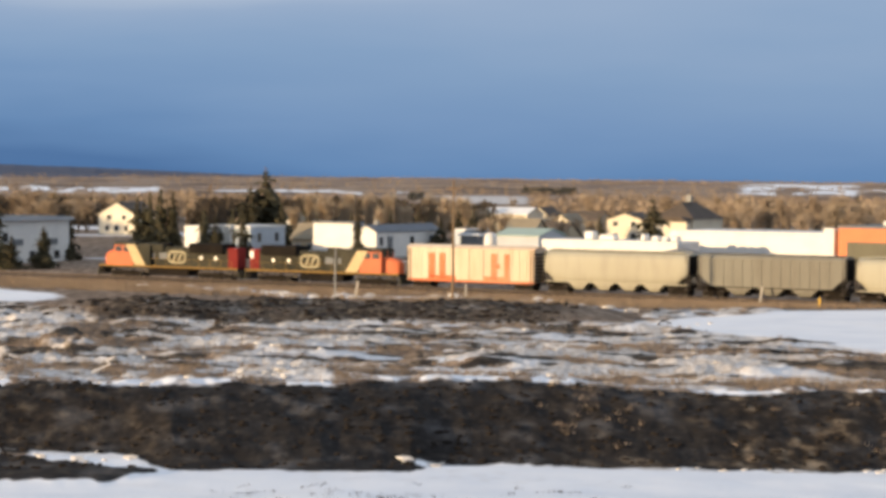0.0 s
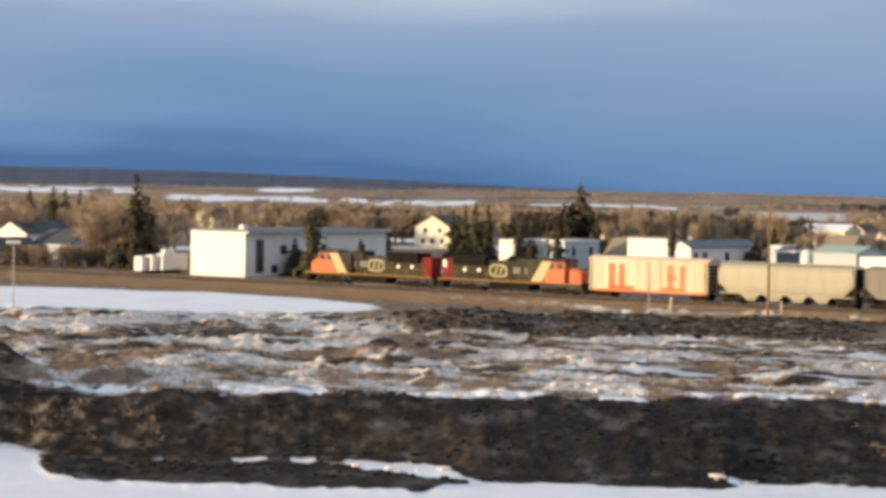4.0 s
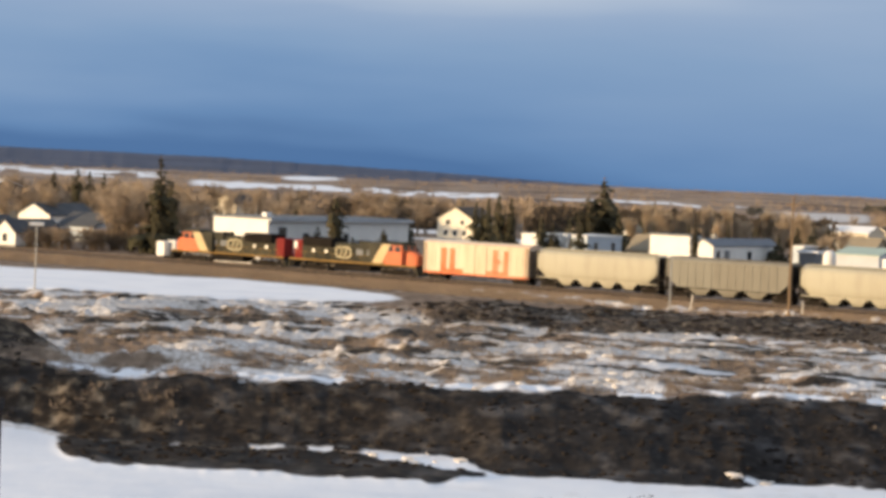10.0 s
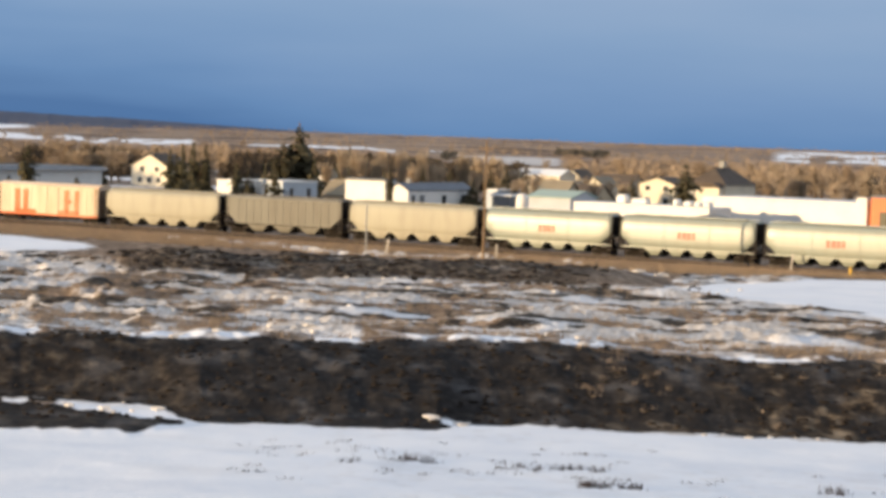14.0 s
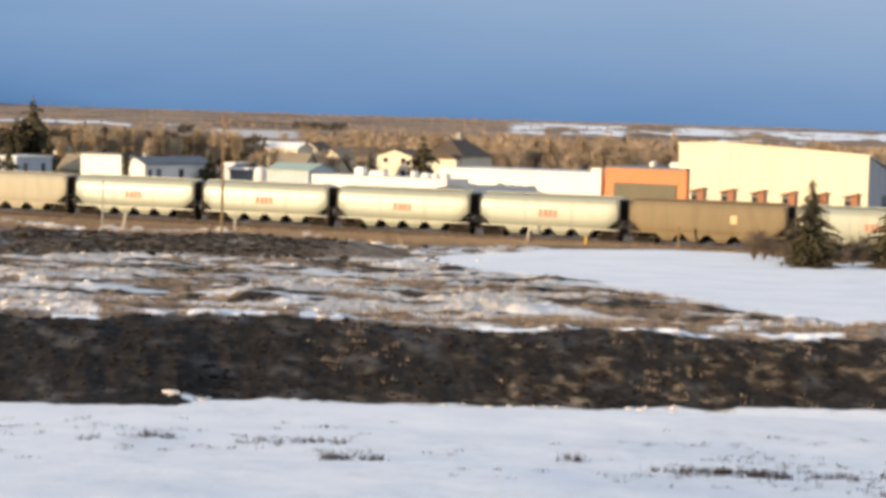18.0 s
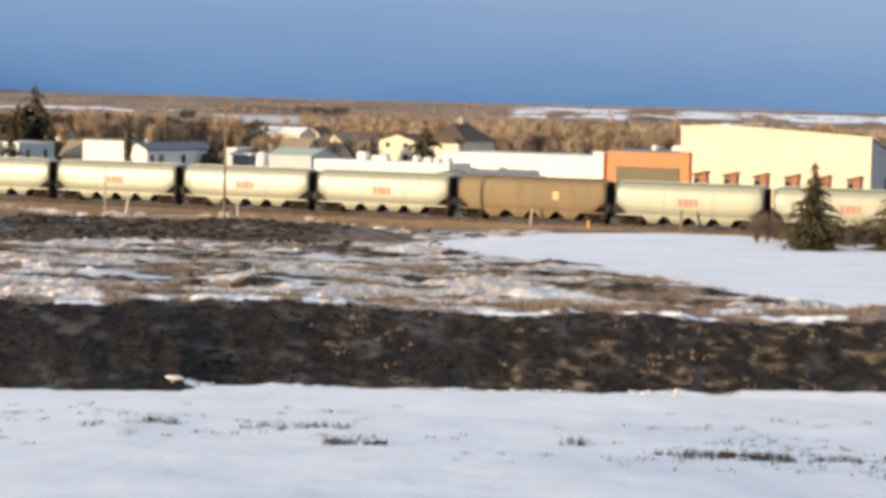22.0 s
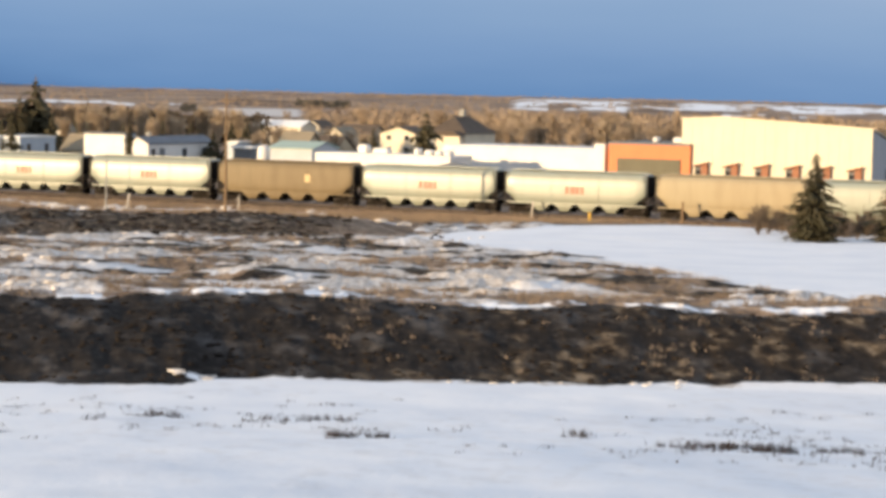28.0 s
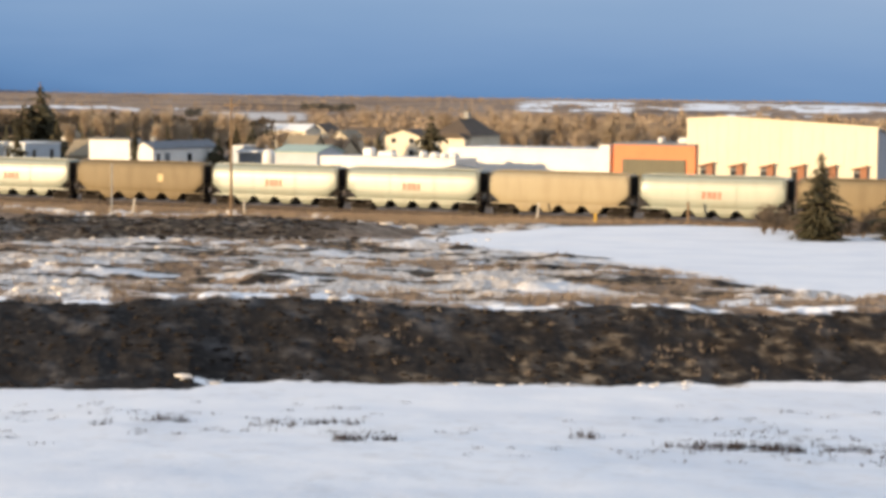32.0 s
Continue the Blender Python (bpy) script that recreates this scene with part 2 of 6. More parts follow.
def tube(bm, p, q, r0, r1=None, sides=6):
    """A tapered rod from p to q."""
    p, q = Vector(p), Vector(q)
    r1 = r0 if r1 is None else r1
    ax = (q - p).normalized()
    a = ax.orthogonal().normalized()
    b = ax.cross(a)
    rings = []
    for c, r in ((p, r0), (q, r1)):
        rings.append([bm.verts.new(c + (a * math.cos(t) + b * math.sin(t)) * r) for t in [2 * math.pi * i / sides for i in range(sides)]])
    for i in range(sides):
        j = (i + 1) % sides
        bm.faces.new((rings[0][i], rings[0][j], rings[1][j], rings[1][i]))
    bm.faces.new(rings[0][::-1]), bm.faces.new(rings[1])
    return bm


def loft(bm, sections):
    """Closed sections of equal length, joined in order, capped at the ends."""
    rings = [[bm.verts.new(c) for c in s] for s in sections]
    n = len(rings[0])
    for a, b in zip(rings, rings[1:]):
        for i in range(n):
            bm.faces.new((a[i], b[i], b[(i + 1) % n], a[(i + 1) % n]))
    bm.faces.new(rings[0]), bm.faces.new(rings[-1][::-1])
    return bm


def mesh_of(bm, name, material, smooth=False):
    bmesh.ops.recalc_face_normals(bm, faces=bm.faces)
    me = bpy.data.meshes.new(name)
    bm.to_mesh(me)
    bm.free()
    me.materials.append(material)
    if smooth:
        for p in me.polygons:
            p.use_smooth = True
    return me


def part(name, bm, material, parent=None, label="", smooth=False):
    ob = new(name, mesh_of(bm, name, material, smooth))
    if parent:
        ob.parent = parent
    if label:
        ob["label"] = label
    return ob


def share(name, me, parent, m=None):
    """One more part on a mesh that exists already."""
    ob = new(name, me)
    ob.parent = parent
    if m:
        ob.matrix_basis = m
    return ob


B = bmesh.new


def boxed(*a, bevel=0.0):
    return box(bmesh.new(), *a, bevel=bevel)


# ---------------------------------------------------------------- ground
TRACK_P, TRACK_A = (0.0, 296.6), -34.1
TU = (math.cos(radians(TRACK_A)), math.sin(radians(TRACK_A)))
TV = (-TU[1], TU[0])
RAIL_Z = 0.25


def vnoise(x, y, seed=0):
    """Smooth value noise from 0 to 1."""
    xi, yi = np.floor(x), np.floor(y)
    fx, fy = x - xi, y - yi
    fx, fy = fx * fx * (3 - 2 * fx), fy * fy * (3 - 2 * fy)

    def h(a, b):
        k = (a.astype(np.int64) * 374761393 + b.astype(np.int64) * 668265263 + seed * 974711) & 0xFFFFFFFF
        k = ((k ^ (k >> 13)) * 1274126177) & 0xFFFFFFFF
        return ((k ^ (k >> 16)) & 0xFFFF) / 65535.0
    a, b, c, d = h(xi, yi), h(xi + 1, yi), h(xi, yi + 1), h(xi + 1, yi + 1)
    return (a * (1 - fx) + b * fx) * (1 - fy) + (c * (1 - fx) + d * fx) * fy


def fbm(x, y, seed=0, octaves=4):
    s, w, t = 0.0, 0.5, 0.0
    for i in range(octaves):
        s = s + w * vnoise(x * 2 ** i, y * 2 ** i, seed + i)
        t += w
        w *= 0.55
    return s / t


def step(a, b, x):
    t = np.clip((x - a) / (b - a), 0, 1)
    return t * t * (3 - 2 * t)


def ground_height(x, y):
    """Height, and the shares of snow and bare soil, of the ground at x, y (arrays)."""
    d = np.hypot(x, y)
    az = np.degrees(np.arctan2(x, y))
    side = (x - TRACK_P[0]) * TV[0] + (y - TRACK_P[1]) * TV[1]      # metres beyond the track
    z = np.interp(d, (0, 12, 20, 43, 60, 75, 86, 104, 130, 160, 190, 205, 240, 262, 400, 1200, 4800),
                  (11.0, 10.8, 9.4, 6.7, 5.0, 3.9, 3.35, 3.9, 3.5, 2.4, 1.4, 1.0, 0.5, 0.15, -0.3, 0.0, 0.0))
    front = (np.abs(az) < 40) * 1.0
    w1 = fbm(x / 9, y / 11, 3)
    w2 = fbm(x / 2.4, y / 3.4, 7)
    w3 = fbm(x / 0.7, y / 0.9, 11, 3)
    edge = fbm(az / 1.3, az * 0 + 2.5, 5)
    # the bank of spread soil
    foot = np.interp(az, (-17, -13.6, -12.6, -5.5, -3.2, -2.2, 3.6, 4.4, 10, 15.8, 21), (92, 92, 90.5, 90.2, 88.0, 83.6, 82.8, 86.2, 86.0, 86.8, 89.5))
    foot = foot + 1.6 * (edge - 0.5) + 1.6 * (w2 - 0.5)
    crest = 96.5 + 3.0 * (w1 - 0.5) + 1.2 * (w2 - 0.5)
    bank = step(foot, crest, d) * (1 - step(crest, crest + 26, d)) * front
    z = z + bank * 1.6
    # the heap beyond it
    heap_az = step(-6.8, -3.0, az + 1.2 * (w1 - 0.5)) * (1 - step(6.5, 9.4, az))
    h0 = 204 + 8 * (w1 - 0.5) + 4 * (w2 - 0.5)
    heap = step(h0, h0 + 11, d) * (1 - step(226, 242, d)) * heap_az
    z = z + heap * (0.95 + 0.55 * (1 - step(-3.0, -0.5, az)) + 1.2 * (w1 - 0.5) + 0.7 * (w2 - 0.5))
    # grassy mound at the field's end
    mound = np.exp(-((az + 14.9) / 1.7) ** 2 - ((d - 110) / 13) ** 2) * front
    z = z + mound * 2.3
    snow_r_lo = np.interp(az, (9.0, 9.4, 12, 15.7, 18.5, 20.8, 26), (236, 206, 186, 150, 128, 109, 95))
    snow_r_hi = np.interp(az, (9.4, 10.2, 13, 17, 18.4, 20.7, 26), (207, 218, 238, 252, 236, 224, 205))
    in_r = step(-3, 3, d - snow_r_lo + 22 * (w1 - 0.5) + 10 * (w2 - 0.5)) * step(-2, 2, snow_r_hi - d + 5 * (w1 - 0.5)) * step(8.6, 9.8, az) * front
    strip_lo = np.interp(az, (-30, -15, -9, -5.5, -4.6), (262, 252, 240, 244, 255))
    strip_hi = np.interp(az, (-30, -15, -10, -7, -5, -4.4), (330, 312, 298, 285, 268, 255))
    in_l = step(-6, 6, d - strip_lo + 26 * (w1 - 0.5) + 16 * (w2 - 0.5)) * step(-2, 2, strip_hi - d + 8 * (w1 - 0.5)) * (1 - step(-5.5, -4.2, az)) * front
    calm = np.maximum(in_r, in_l)
    upto = np.interp(az, (-17, -6.5, -4, 9, 9.6, 21), (258, 256, 208, 208, 240, 240))
    rough = step(-2, 5, d - foot) * (1 - step(-6, 4, d - upto)) * front
    pit = np.exp(-((az + 4.75) / 0.55) ** 2 - ((d - 167) / 9) ** 2)
    z = z + 0.9 * pit
    humps = fbm(x / 6.5 + 1.5 * w2, y / 13, 15)
    on_field = step(98, 108, d) * rough
    z = z + rough * (1 - 0.9 * calm) * (0.5 * (w1 - 0.5) + 0.55 * (w2 - 0.5) + 0.22 * (w3 - 0.5)) + on_field * (1 - 0.95 * calm) * (1.9 - 1.1 * step(-6, 4, az)) * (1 - pit) * (humps - 0.5)
    ragged = fbm(az / 0.6, az * 0 + 9.5, 35, 2)
    lobe_lo = np.interp(az, (-13.2, -12.6, -11, -7, -4, -2.6), (88.0, 84.3, 82.0, 80.0, 78.8, 81.4)) + 3.0 * (edge - 0.5) + 2.0 * (ragged - 0.5) + 1.0 * (w2 - 0.5)
    lobe_hi = np.interp(az, (-13, -8.5, -6.2, -4.5, -2.5), (90.5, 89.6, 88.6, 86.8, 83.9)) + 2.2 * (ragged - 0.5) + 1.6 * (w2 - 0.5)
    lobe = step(-0.5, 0.5, d - lobe_lo) * (1 - step(-0.4, 0.4, d - lobe_hi)) * (1 - step(-2.7, -2.4, az)) * step(-13.2, -12.8, az)
    z = z + step(-2.5, 2.0, d - lobe_lo) * (1 - step(-2.0, 1.5, d - lobe_hi)) * (1 - step(-3.4, -2.4, az)) * step(-13.4, -12.4, az) * (0.08 + 0.35 * (w2 - 0.5))
    z = z + (1 - step(80, 86, d)) * (0.25 * (w1 - 0.5) + 0.05 * (w2 - 0.5))
    # track bed
    bed = 1 - step(4.0, 12.0, np.abs(side))
    z = z * (1 - bed) + (-0.55) * bed
    town = step(10, 20, side)
    z = z + town * (-z * 0.5 + 0.25 * (w1 - 0.5)) * (1 - step(900, 1200, d))
    # far rise to the west, low on the other side
    rise = np.interp(az, (-40, -14, -6, 0, 8, 20, 40), (13, 10, 7.0, 5.0, 2.0, 0.5, 0))
    z = z + np.clip((d - 900) / 3600, 0, 1) * rise * (1 - step(60, 90, np.abs(az)) * 0.5)
    z = z + step(1500, 2600, d) * (fbm(az / 1.5, d / 500, 21) - 0.5) * 3.0
    # ---- cover
    near = 1 - step(-0.5, 0.5, d - foot)
    snow = near * (1 - lobe)
    gap = near * step(-0.3, 0.3, d - lobe_hi) * (1 - step(-5.9, -5.3, az)) * step(-13, -12.4, az)
    snow = snow * (1 - gap * (1 - 0.9 * step(0.60, 0.68, fbm(az / 0.8, az * 0 + 7, 33, 2))))
    snow = np.maximum(snow, 1.3 * np.exp(-((az - 4.1 + 0.25 * (d - 85.6)) / 0.45) ** 2 - ((d - 85.6 - 1.2 * (w2 - 0.5)) / 0.8) ** 2))
    clump = fbm(x / 6, y / 5, 52)
    specks = 0 * d
    for a0, a1, dd0, wd in ((7.2, 8.6, 61.5, 0.45), (15.3, 18.6, 60.8, 0.4)):
        specks = np.maximum(specks, 1.3 * step(a0, a0 + 0.3, az) * (1 - step(a1 - 0.4, a1, az)) * np.exp(-((d - dd0 - 1.5 * (w1 - 0.5)) / wd) ** 2) * step(0.42, 0.60, fbm(x / 0.3, y / 0.9, 53)))
    grime = step(0.50, 0.72, fbm(x / 0.42, y / 1.0, 51, 3)) * step(0.42, 0.62, clump + 0.08 * step(50, 58, d) * (1 - step(68, 76, d))) * step(-1.5, 2.5, az) * near * 0.16
    specks = np.clip(specks, 0, 1) * near
    snow = snow * (1 - 0.10 * specks)
    west = 1 - step(-7, 3, az)
    field = step(-1, 3, d - crest - 1.5 + 5 * (w2 - 0.5)) * (1 - step(-6, 4, d - upto)) * front
    streaks = fbm(x / 5.0 + 1.5 * w1, y / 5.5, 41)
    small = fbm(x / 1.8, y / 2.2, 44)
    patch = 0.50 * streaks + 0.32 * small + 0.18 * w1 - 0.012 * west - 0.012 * step(5, 10, az)
    dirty = field * (1 - calm) * (1 - 0.55 * step(0.50, 0.64, fbm(x / 4 + w1, y / 9, 66)) * (0.35 + 0.65 * step(-4, 3, az)))
    snow = np.maximum(snow, field * step(0.41, 0.555, patch) * (1 - np.clip(1.6 * mound, 0, 1)) * (1 - heap) * 0.92)
    lip = np.exp(-((d - crest - 1.8) / 1.5) ** 2) * step(0.45, 0.57, fbm(x / 1.7, y / 7, 61)) * front * (1 - np.clip(1.6 * mound, 0, 1))
    lip_d = np.interp(az, (-2.5, -0.4, 0.7, 2.0, 5.0, 6.6, 7.7, 9.0), (285, 276, 262, 260, 262, 257, 243, 230))
    far_lip = np.exp(-((d - lip_d) / 4.0) ** 2) * step(-2.2, -1.0, az) * (1 - step(8.6, 9.3, az)) * step(0.34, 0.48, fbm(x / 3.5, y / 9, 63)) * 0.95
    snow = np.maximum(np.maximum(snow, lip), far_lip)
    dirty = np.maximum(dirty * (1 - lip), grime)
    snow = np.maximum(snow, calm)
    soil = (d > foot - 1.0) * (1 - step(-1, 2, d - crest)) * front
    tan = soil * np.clip(0.08 + 0.90 * step(6.0, 11.0, az) * step(0.44, 0.62, 0.45 * fbm(x / 3.2, y / 6, 74) + 0.55 * fbm(x / 0.9, y / 2.2, 75, 2)) + 0.30 * (1 - step(-6.5, -1, az)) + 0.25 * (1 - step(-12.2, -9, az)) + 0.8 * np.exp(-((az + 12.4) / 0.8) ** 2 - ((d - 93) / 2.5) ** 2), 0, 1)
    dirty = np.maximum(np.maximum(dirty * (1 - 0.65 * pit), 0.92 * heap_az * step(198, 206, d) * (1 - step(246, 258, d))), np.maximum(np.maximum(tan, 0.85 * np.clip(1.3 * mound, 0, 1)), 0.22 * lobe))
    # bare soil below the viewer
    bare = (1 - step(54.2, 55.4, d + 1.2 * (w2 - 0.5) + 2.0 * (az + 12.0))) * (1 - step(-11.2, -10.8, az)) * front
    soil, snow = np.maximum(soil, bare), snow * (1 - bare)
    snow = np.maximum(snow, 0.32 * heap * step(0.52, 0.64, fbm(x / 3.0, y / 5.0, 65)))
    soil = np.maximum(soil, heap_az * step(198, 205, d + 8 * (w1 - 0.5) + 6 * (w2 - 0.5)) * (1 - step(238, 256, d)) * (0.42 + 0.42 * w2))
    soil = np.maximum(np.maximum(soil, lobe), np.clip(1.5 * mound, 0, 1) * (0.7 + 0.5 * w2))
    soil = np.maximum(soil, np.maximum(pit * 1.1, step(108, 120, d) * field * step(0.475 - 0.03 * step(4, 9, az), 0.575 - 0.03 * step(4, 9, az), 0.6 * fbm(x / 5, y / 6, 71) + 0.4 * (1 - small)) * 0.85))
    snow = snow * (1 - 0.95 * np.clip(pit * 1.8, 0, 1))
    behind = step(40, 60, side) * (1 - step(900, 1200, d))
    snow = np.maximum(snow, behind * step(0.58, 0.68, fbm(x / 22, y / 22, 81)) * 0.7)
    snow = snow * (1 - (1 - step(9, 13, np.abs(side))))
    # open fields under snow, far off
    for a0, a1, d0, d1 in FAR_SNOW:
        e = 0.35
        wob = 1 + 0.22 * (fbm(az / 0.8, d / 900, 22) - 0.5)
        snow = np.maximum(snow, step(a0 - e, a0 + e, az) * (1 - step(a1 - e, a1 + e, az)) * step(d0 * 0.97, d0 * 1.03, d * wob) * (1 - step(d1 * 0.97, d1 * 1.03, d * wob)) * step(0.36, 0.48, fbm(az / 0.55, d / 260, 23)))
    thin = step(3.4, 4.2, az) * (1 - step(6.2, 6.7, az)) * step(1040, 1100, d) * (1 - step(1380, 1450, d)) * step(0.25, 0.5, fbm(az / 0.4, d / 200, 24))
    snow, dirty = np.maximum(snow, 0.75 * thin), np.maximum(dirty, 0.75 * thin)
    back = (np.abs(az) > 60) * 1.0
    snow = np.maximum(snow, back * step(0.42, 0.6, fbm(x / 40, y / 40, 91)))
    DIRTY[0] = np.clip(dirty, 0, 1)
    return z, np.clip(snow, 0, 1), np.clip(soil, 0, 1), d


FAR_SNOW = ((-17.5, -10.8, 1900, 2700), (-10.0, -6.0, 1450, 1850), (-7.8, -6.4, 2500, 3400), (-5.9, -2.5, 1450, 1800), (-1.2, 1.0, 1500, 1610),
            (0.4, 3.5, 1500, 1640), (11.6, 14.4, 1700, 3500), (14.6, 15.8, 1900, 2400),
            (15.6, 22.8, 2000, 3400), (16.6, 19.0, 1500, 1700))


DIRTY = [0]


GRID = []


def ground_z(x, y):
    """Height of the ground sheet under a point of the forward view."""
    az, d, h = GRID
    a, r = math.degrees(math.atan2(x, y)), math.hypot(x, y)
    i = int(np.clip(np.searchsorted(d, r) - 1, 0, len(d) - 2))
    j = int(np.clip((a - az[0]) / (az[1] - az[0]), 0, len(az) - 2))
    p, q = (r - d[i]) / (d[i + 1] - d[i]), min(max((a - az[j]) / (az[j + 1] - az[j]), 0.0), 1.0)
    return float((h[i, j] * (1 - q) + h[i, j + 1] * q) * (1 - p) + (h[i + 1, j] * (1 - q) + h[i + 1, j + 1] * q) * p)


def ground_material():
    m = bpy.data.materials.new("ground_cover")
    m.use_nodes = True
    nt = m.node_tree
    n, l = nt.nodes.new, nt.links.new
    b = nt.nodes["Principled BSDF"]
    att = n("ShaderNodeAttribute")
    att.attribute_name = "cover"
    sep = n("ShaderNodeSeparateColor")
    l(att.outputs["Color"], sep.inputs[0])
    geo = n("ShaderNodeNewGeometry")

    def noise_of(scale, detail, stretch=(1, 1, 1)):
        mp, t = n("ShaderNodeMapping"), n("ShaderNodeTexNoise")
        mp.inputs["Scale"].default_value = stretch
        t.inputs["Scale"].default_value, t.inputs["Detail"].default_value = scale, detail
        l(geo.outputs["Position"], mp.inputs["Vector"]), l(mp.outputs[0], t.inputs["Vector"])
        return t.outputs["Fac"]

    def ramp(src, stops):
        r = n("ShaderNodeValToRGB")
        e = r.color_ramp.elements
        e[0].position, e[0].color = stops[0][0], (*stops[0][1], 1)
        e[1].position, e[1].color = stops[-1][0], (*stops[-1][1], 1)
        for p, c in stops[1:-1]:
            k = e.new(p)
            k.color = (*c, 1)
        l(src, r.inputs[0])
        return r.outputs[0]

    def broken(share, fine, width, soft):
        a, s = n("ShaderNodeMath"), n("ShaderNodeMapRange")
        a.operation, a.inputs[1].default_value = "MULTIPLY_ADD", width
        l(fine, a.inputs[0]), l(share, a.inputs[2])
        s.inputs["From Min"].default_value, s.inputs["From Max"].default_value = 0.5 + width / 2 - soft, 0.5 + width / 2 + soft
        l(a.outputs[0], s.inputs["Value"])
        return s.outputs[0]

    def mixed(f, a, c):
        x = n("ShaderNodeMix")
        x.data_type = "RGBA"
        l(f, x.inputs[0]), l(a, x.inputs[6]), l(c, x.inputs[7])
        return x.outputs[2]
    fine, mid, wide = noise_of(4.0, 6, (1, 0.4, 1.5)), noise_of(1.1, 5, (0.9, 0.35, 1.6)), noise_of(0.16, 4)
    far = noise_of(0.011, 6, (0.8, 0.35, 1))
    grass = ramp(mid, ((0.25, (0.088, 0.061, 0.045)), (0.45, (0.175, 0.127, 0.092)), (0.60, (0.295, 0.220, 0.160)), (0.8, (0.46, 0.37, 0.285))))
    farland = ramp(far, ((0.36, (0.125, 0.090, 0.070)), (0.45, (0.25, 0.182, 0.135)), (0.55, (0.38, 0.285, 0.21)), (0.62, (0.17, 0.124, 0.096))))
    soil = ramp(noise_of(0.55, 7, (1.0, 0.5, 2.6)), ((0.30, (0.0115, 0.0105, 0.0105)), (0.44, (0.0165, 0.015, 0.0148)), (0.54, (0.025, 0.023, 0.0225)), (0.63, (0.080, 0.077, 0.078)), (0.76, (0.150, 0.142, 0.138))))
    crumb = ramp(noise_of(3.4, 7, (1.0, 0.55, 1.8)), ((0.32, (0.009, 0.0082, 0.008)), (0.50, (0.018, 0.016, 0.0155)), (0.60, (0.038, 0.034, 0.032)), (0.74, (0.13, 0.115, 0.10))))
    blend = n("ShaderNodeMix")
    blend.data_type, blend.inputs[0].default_value = "RGBA", 0.32
    l(soil, blend.inputs[6]), l(crumb, blend.inputs[7])
    soil = blend.outputs[2]
    peat = ramp(noise_of(1.5, 9, (0.9, 0.6, 1.3)), ((0.34, (0.018, 0.0148, 0.0125)), (0.50, (0.036, 0.027, 0.0195)), (0.58, (0.100, 0.077, 0.054)), (0.70, (0.25, 0.198, 0.140))))
    warm, dry = n("ShaderNodeMath"), n("ShaderNodeMapRange")
    warm.operation, warm.inputs[0].default_value = "SUBTRACT", 1.0
    l(att.outputs["Alpha"], warm.inputs[1])
    l(warm.outputs[0], dry.inputs["Value"])
    half = mixed(dry.outputs[0], soil, peat)
    snow = ramp(wide, ((0.3, (0.78, 0.80, 0.84)), (0.6, (0.88, 0.89, 0.91)), (0.8, (0.80, 0.80, 0.81))))
    old = ramp(fine, ((0.3, (0.33, 0.275, 0.22)), (0.5, (0.55, 0.50, 0.45)), (0.7, (0.75, 0.725, 0.70))))
    snow = mixed(att.outputs["Alpha"], old, snow)
    land = mixed(sep.outputs[2], grass, farland)
    land = mixed(broken(sep.outputs[1], fine, 0.7, 0.14), land, half)
    whites = broken(sep.outputs[0], noise_of(2.4, 5, (1.0, 0.55, 1.6)), 0.75, 0.25)
    l(mixed(whites, land, snow), b.inputs["Base Color"])
    b.inputs["Roughness"].default_value, b.inputs["Specular IOR Level"].default_value = 0.95, 0.08
    bp = n("ShaderNodeBump")
    bp.inputs["Strength"].default_value, bp.inputs["Distance"].default_value = 0.4, 0.12
    calmer = n("ShaderNodeMath")
    calmer.operation, calmer.inputs[1].default_value, calmer.inputs[2].default_value = "MULTIPLY_ADD", -0.3, 0.4
    l(whites, calmer.inputs[0]), l(calmer.outputs[0], bp.inputs["Strength"])
    l(fine, bp.inputs["Height"]), l(bp.outputs[0], b.inputs["Normal"])
    return m


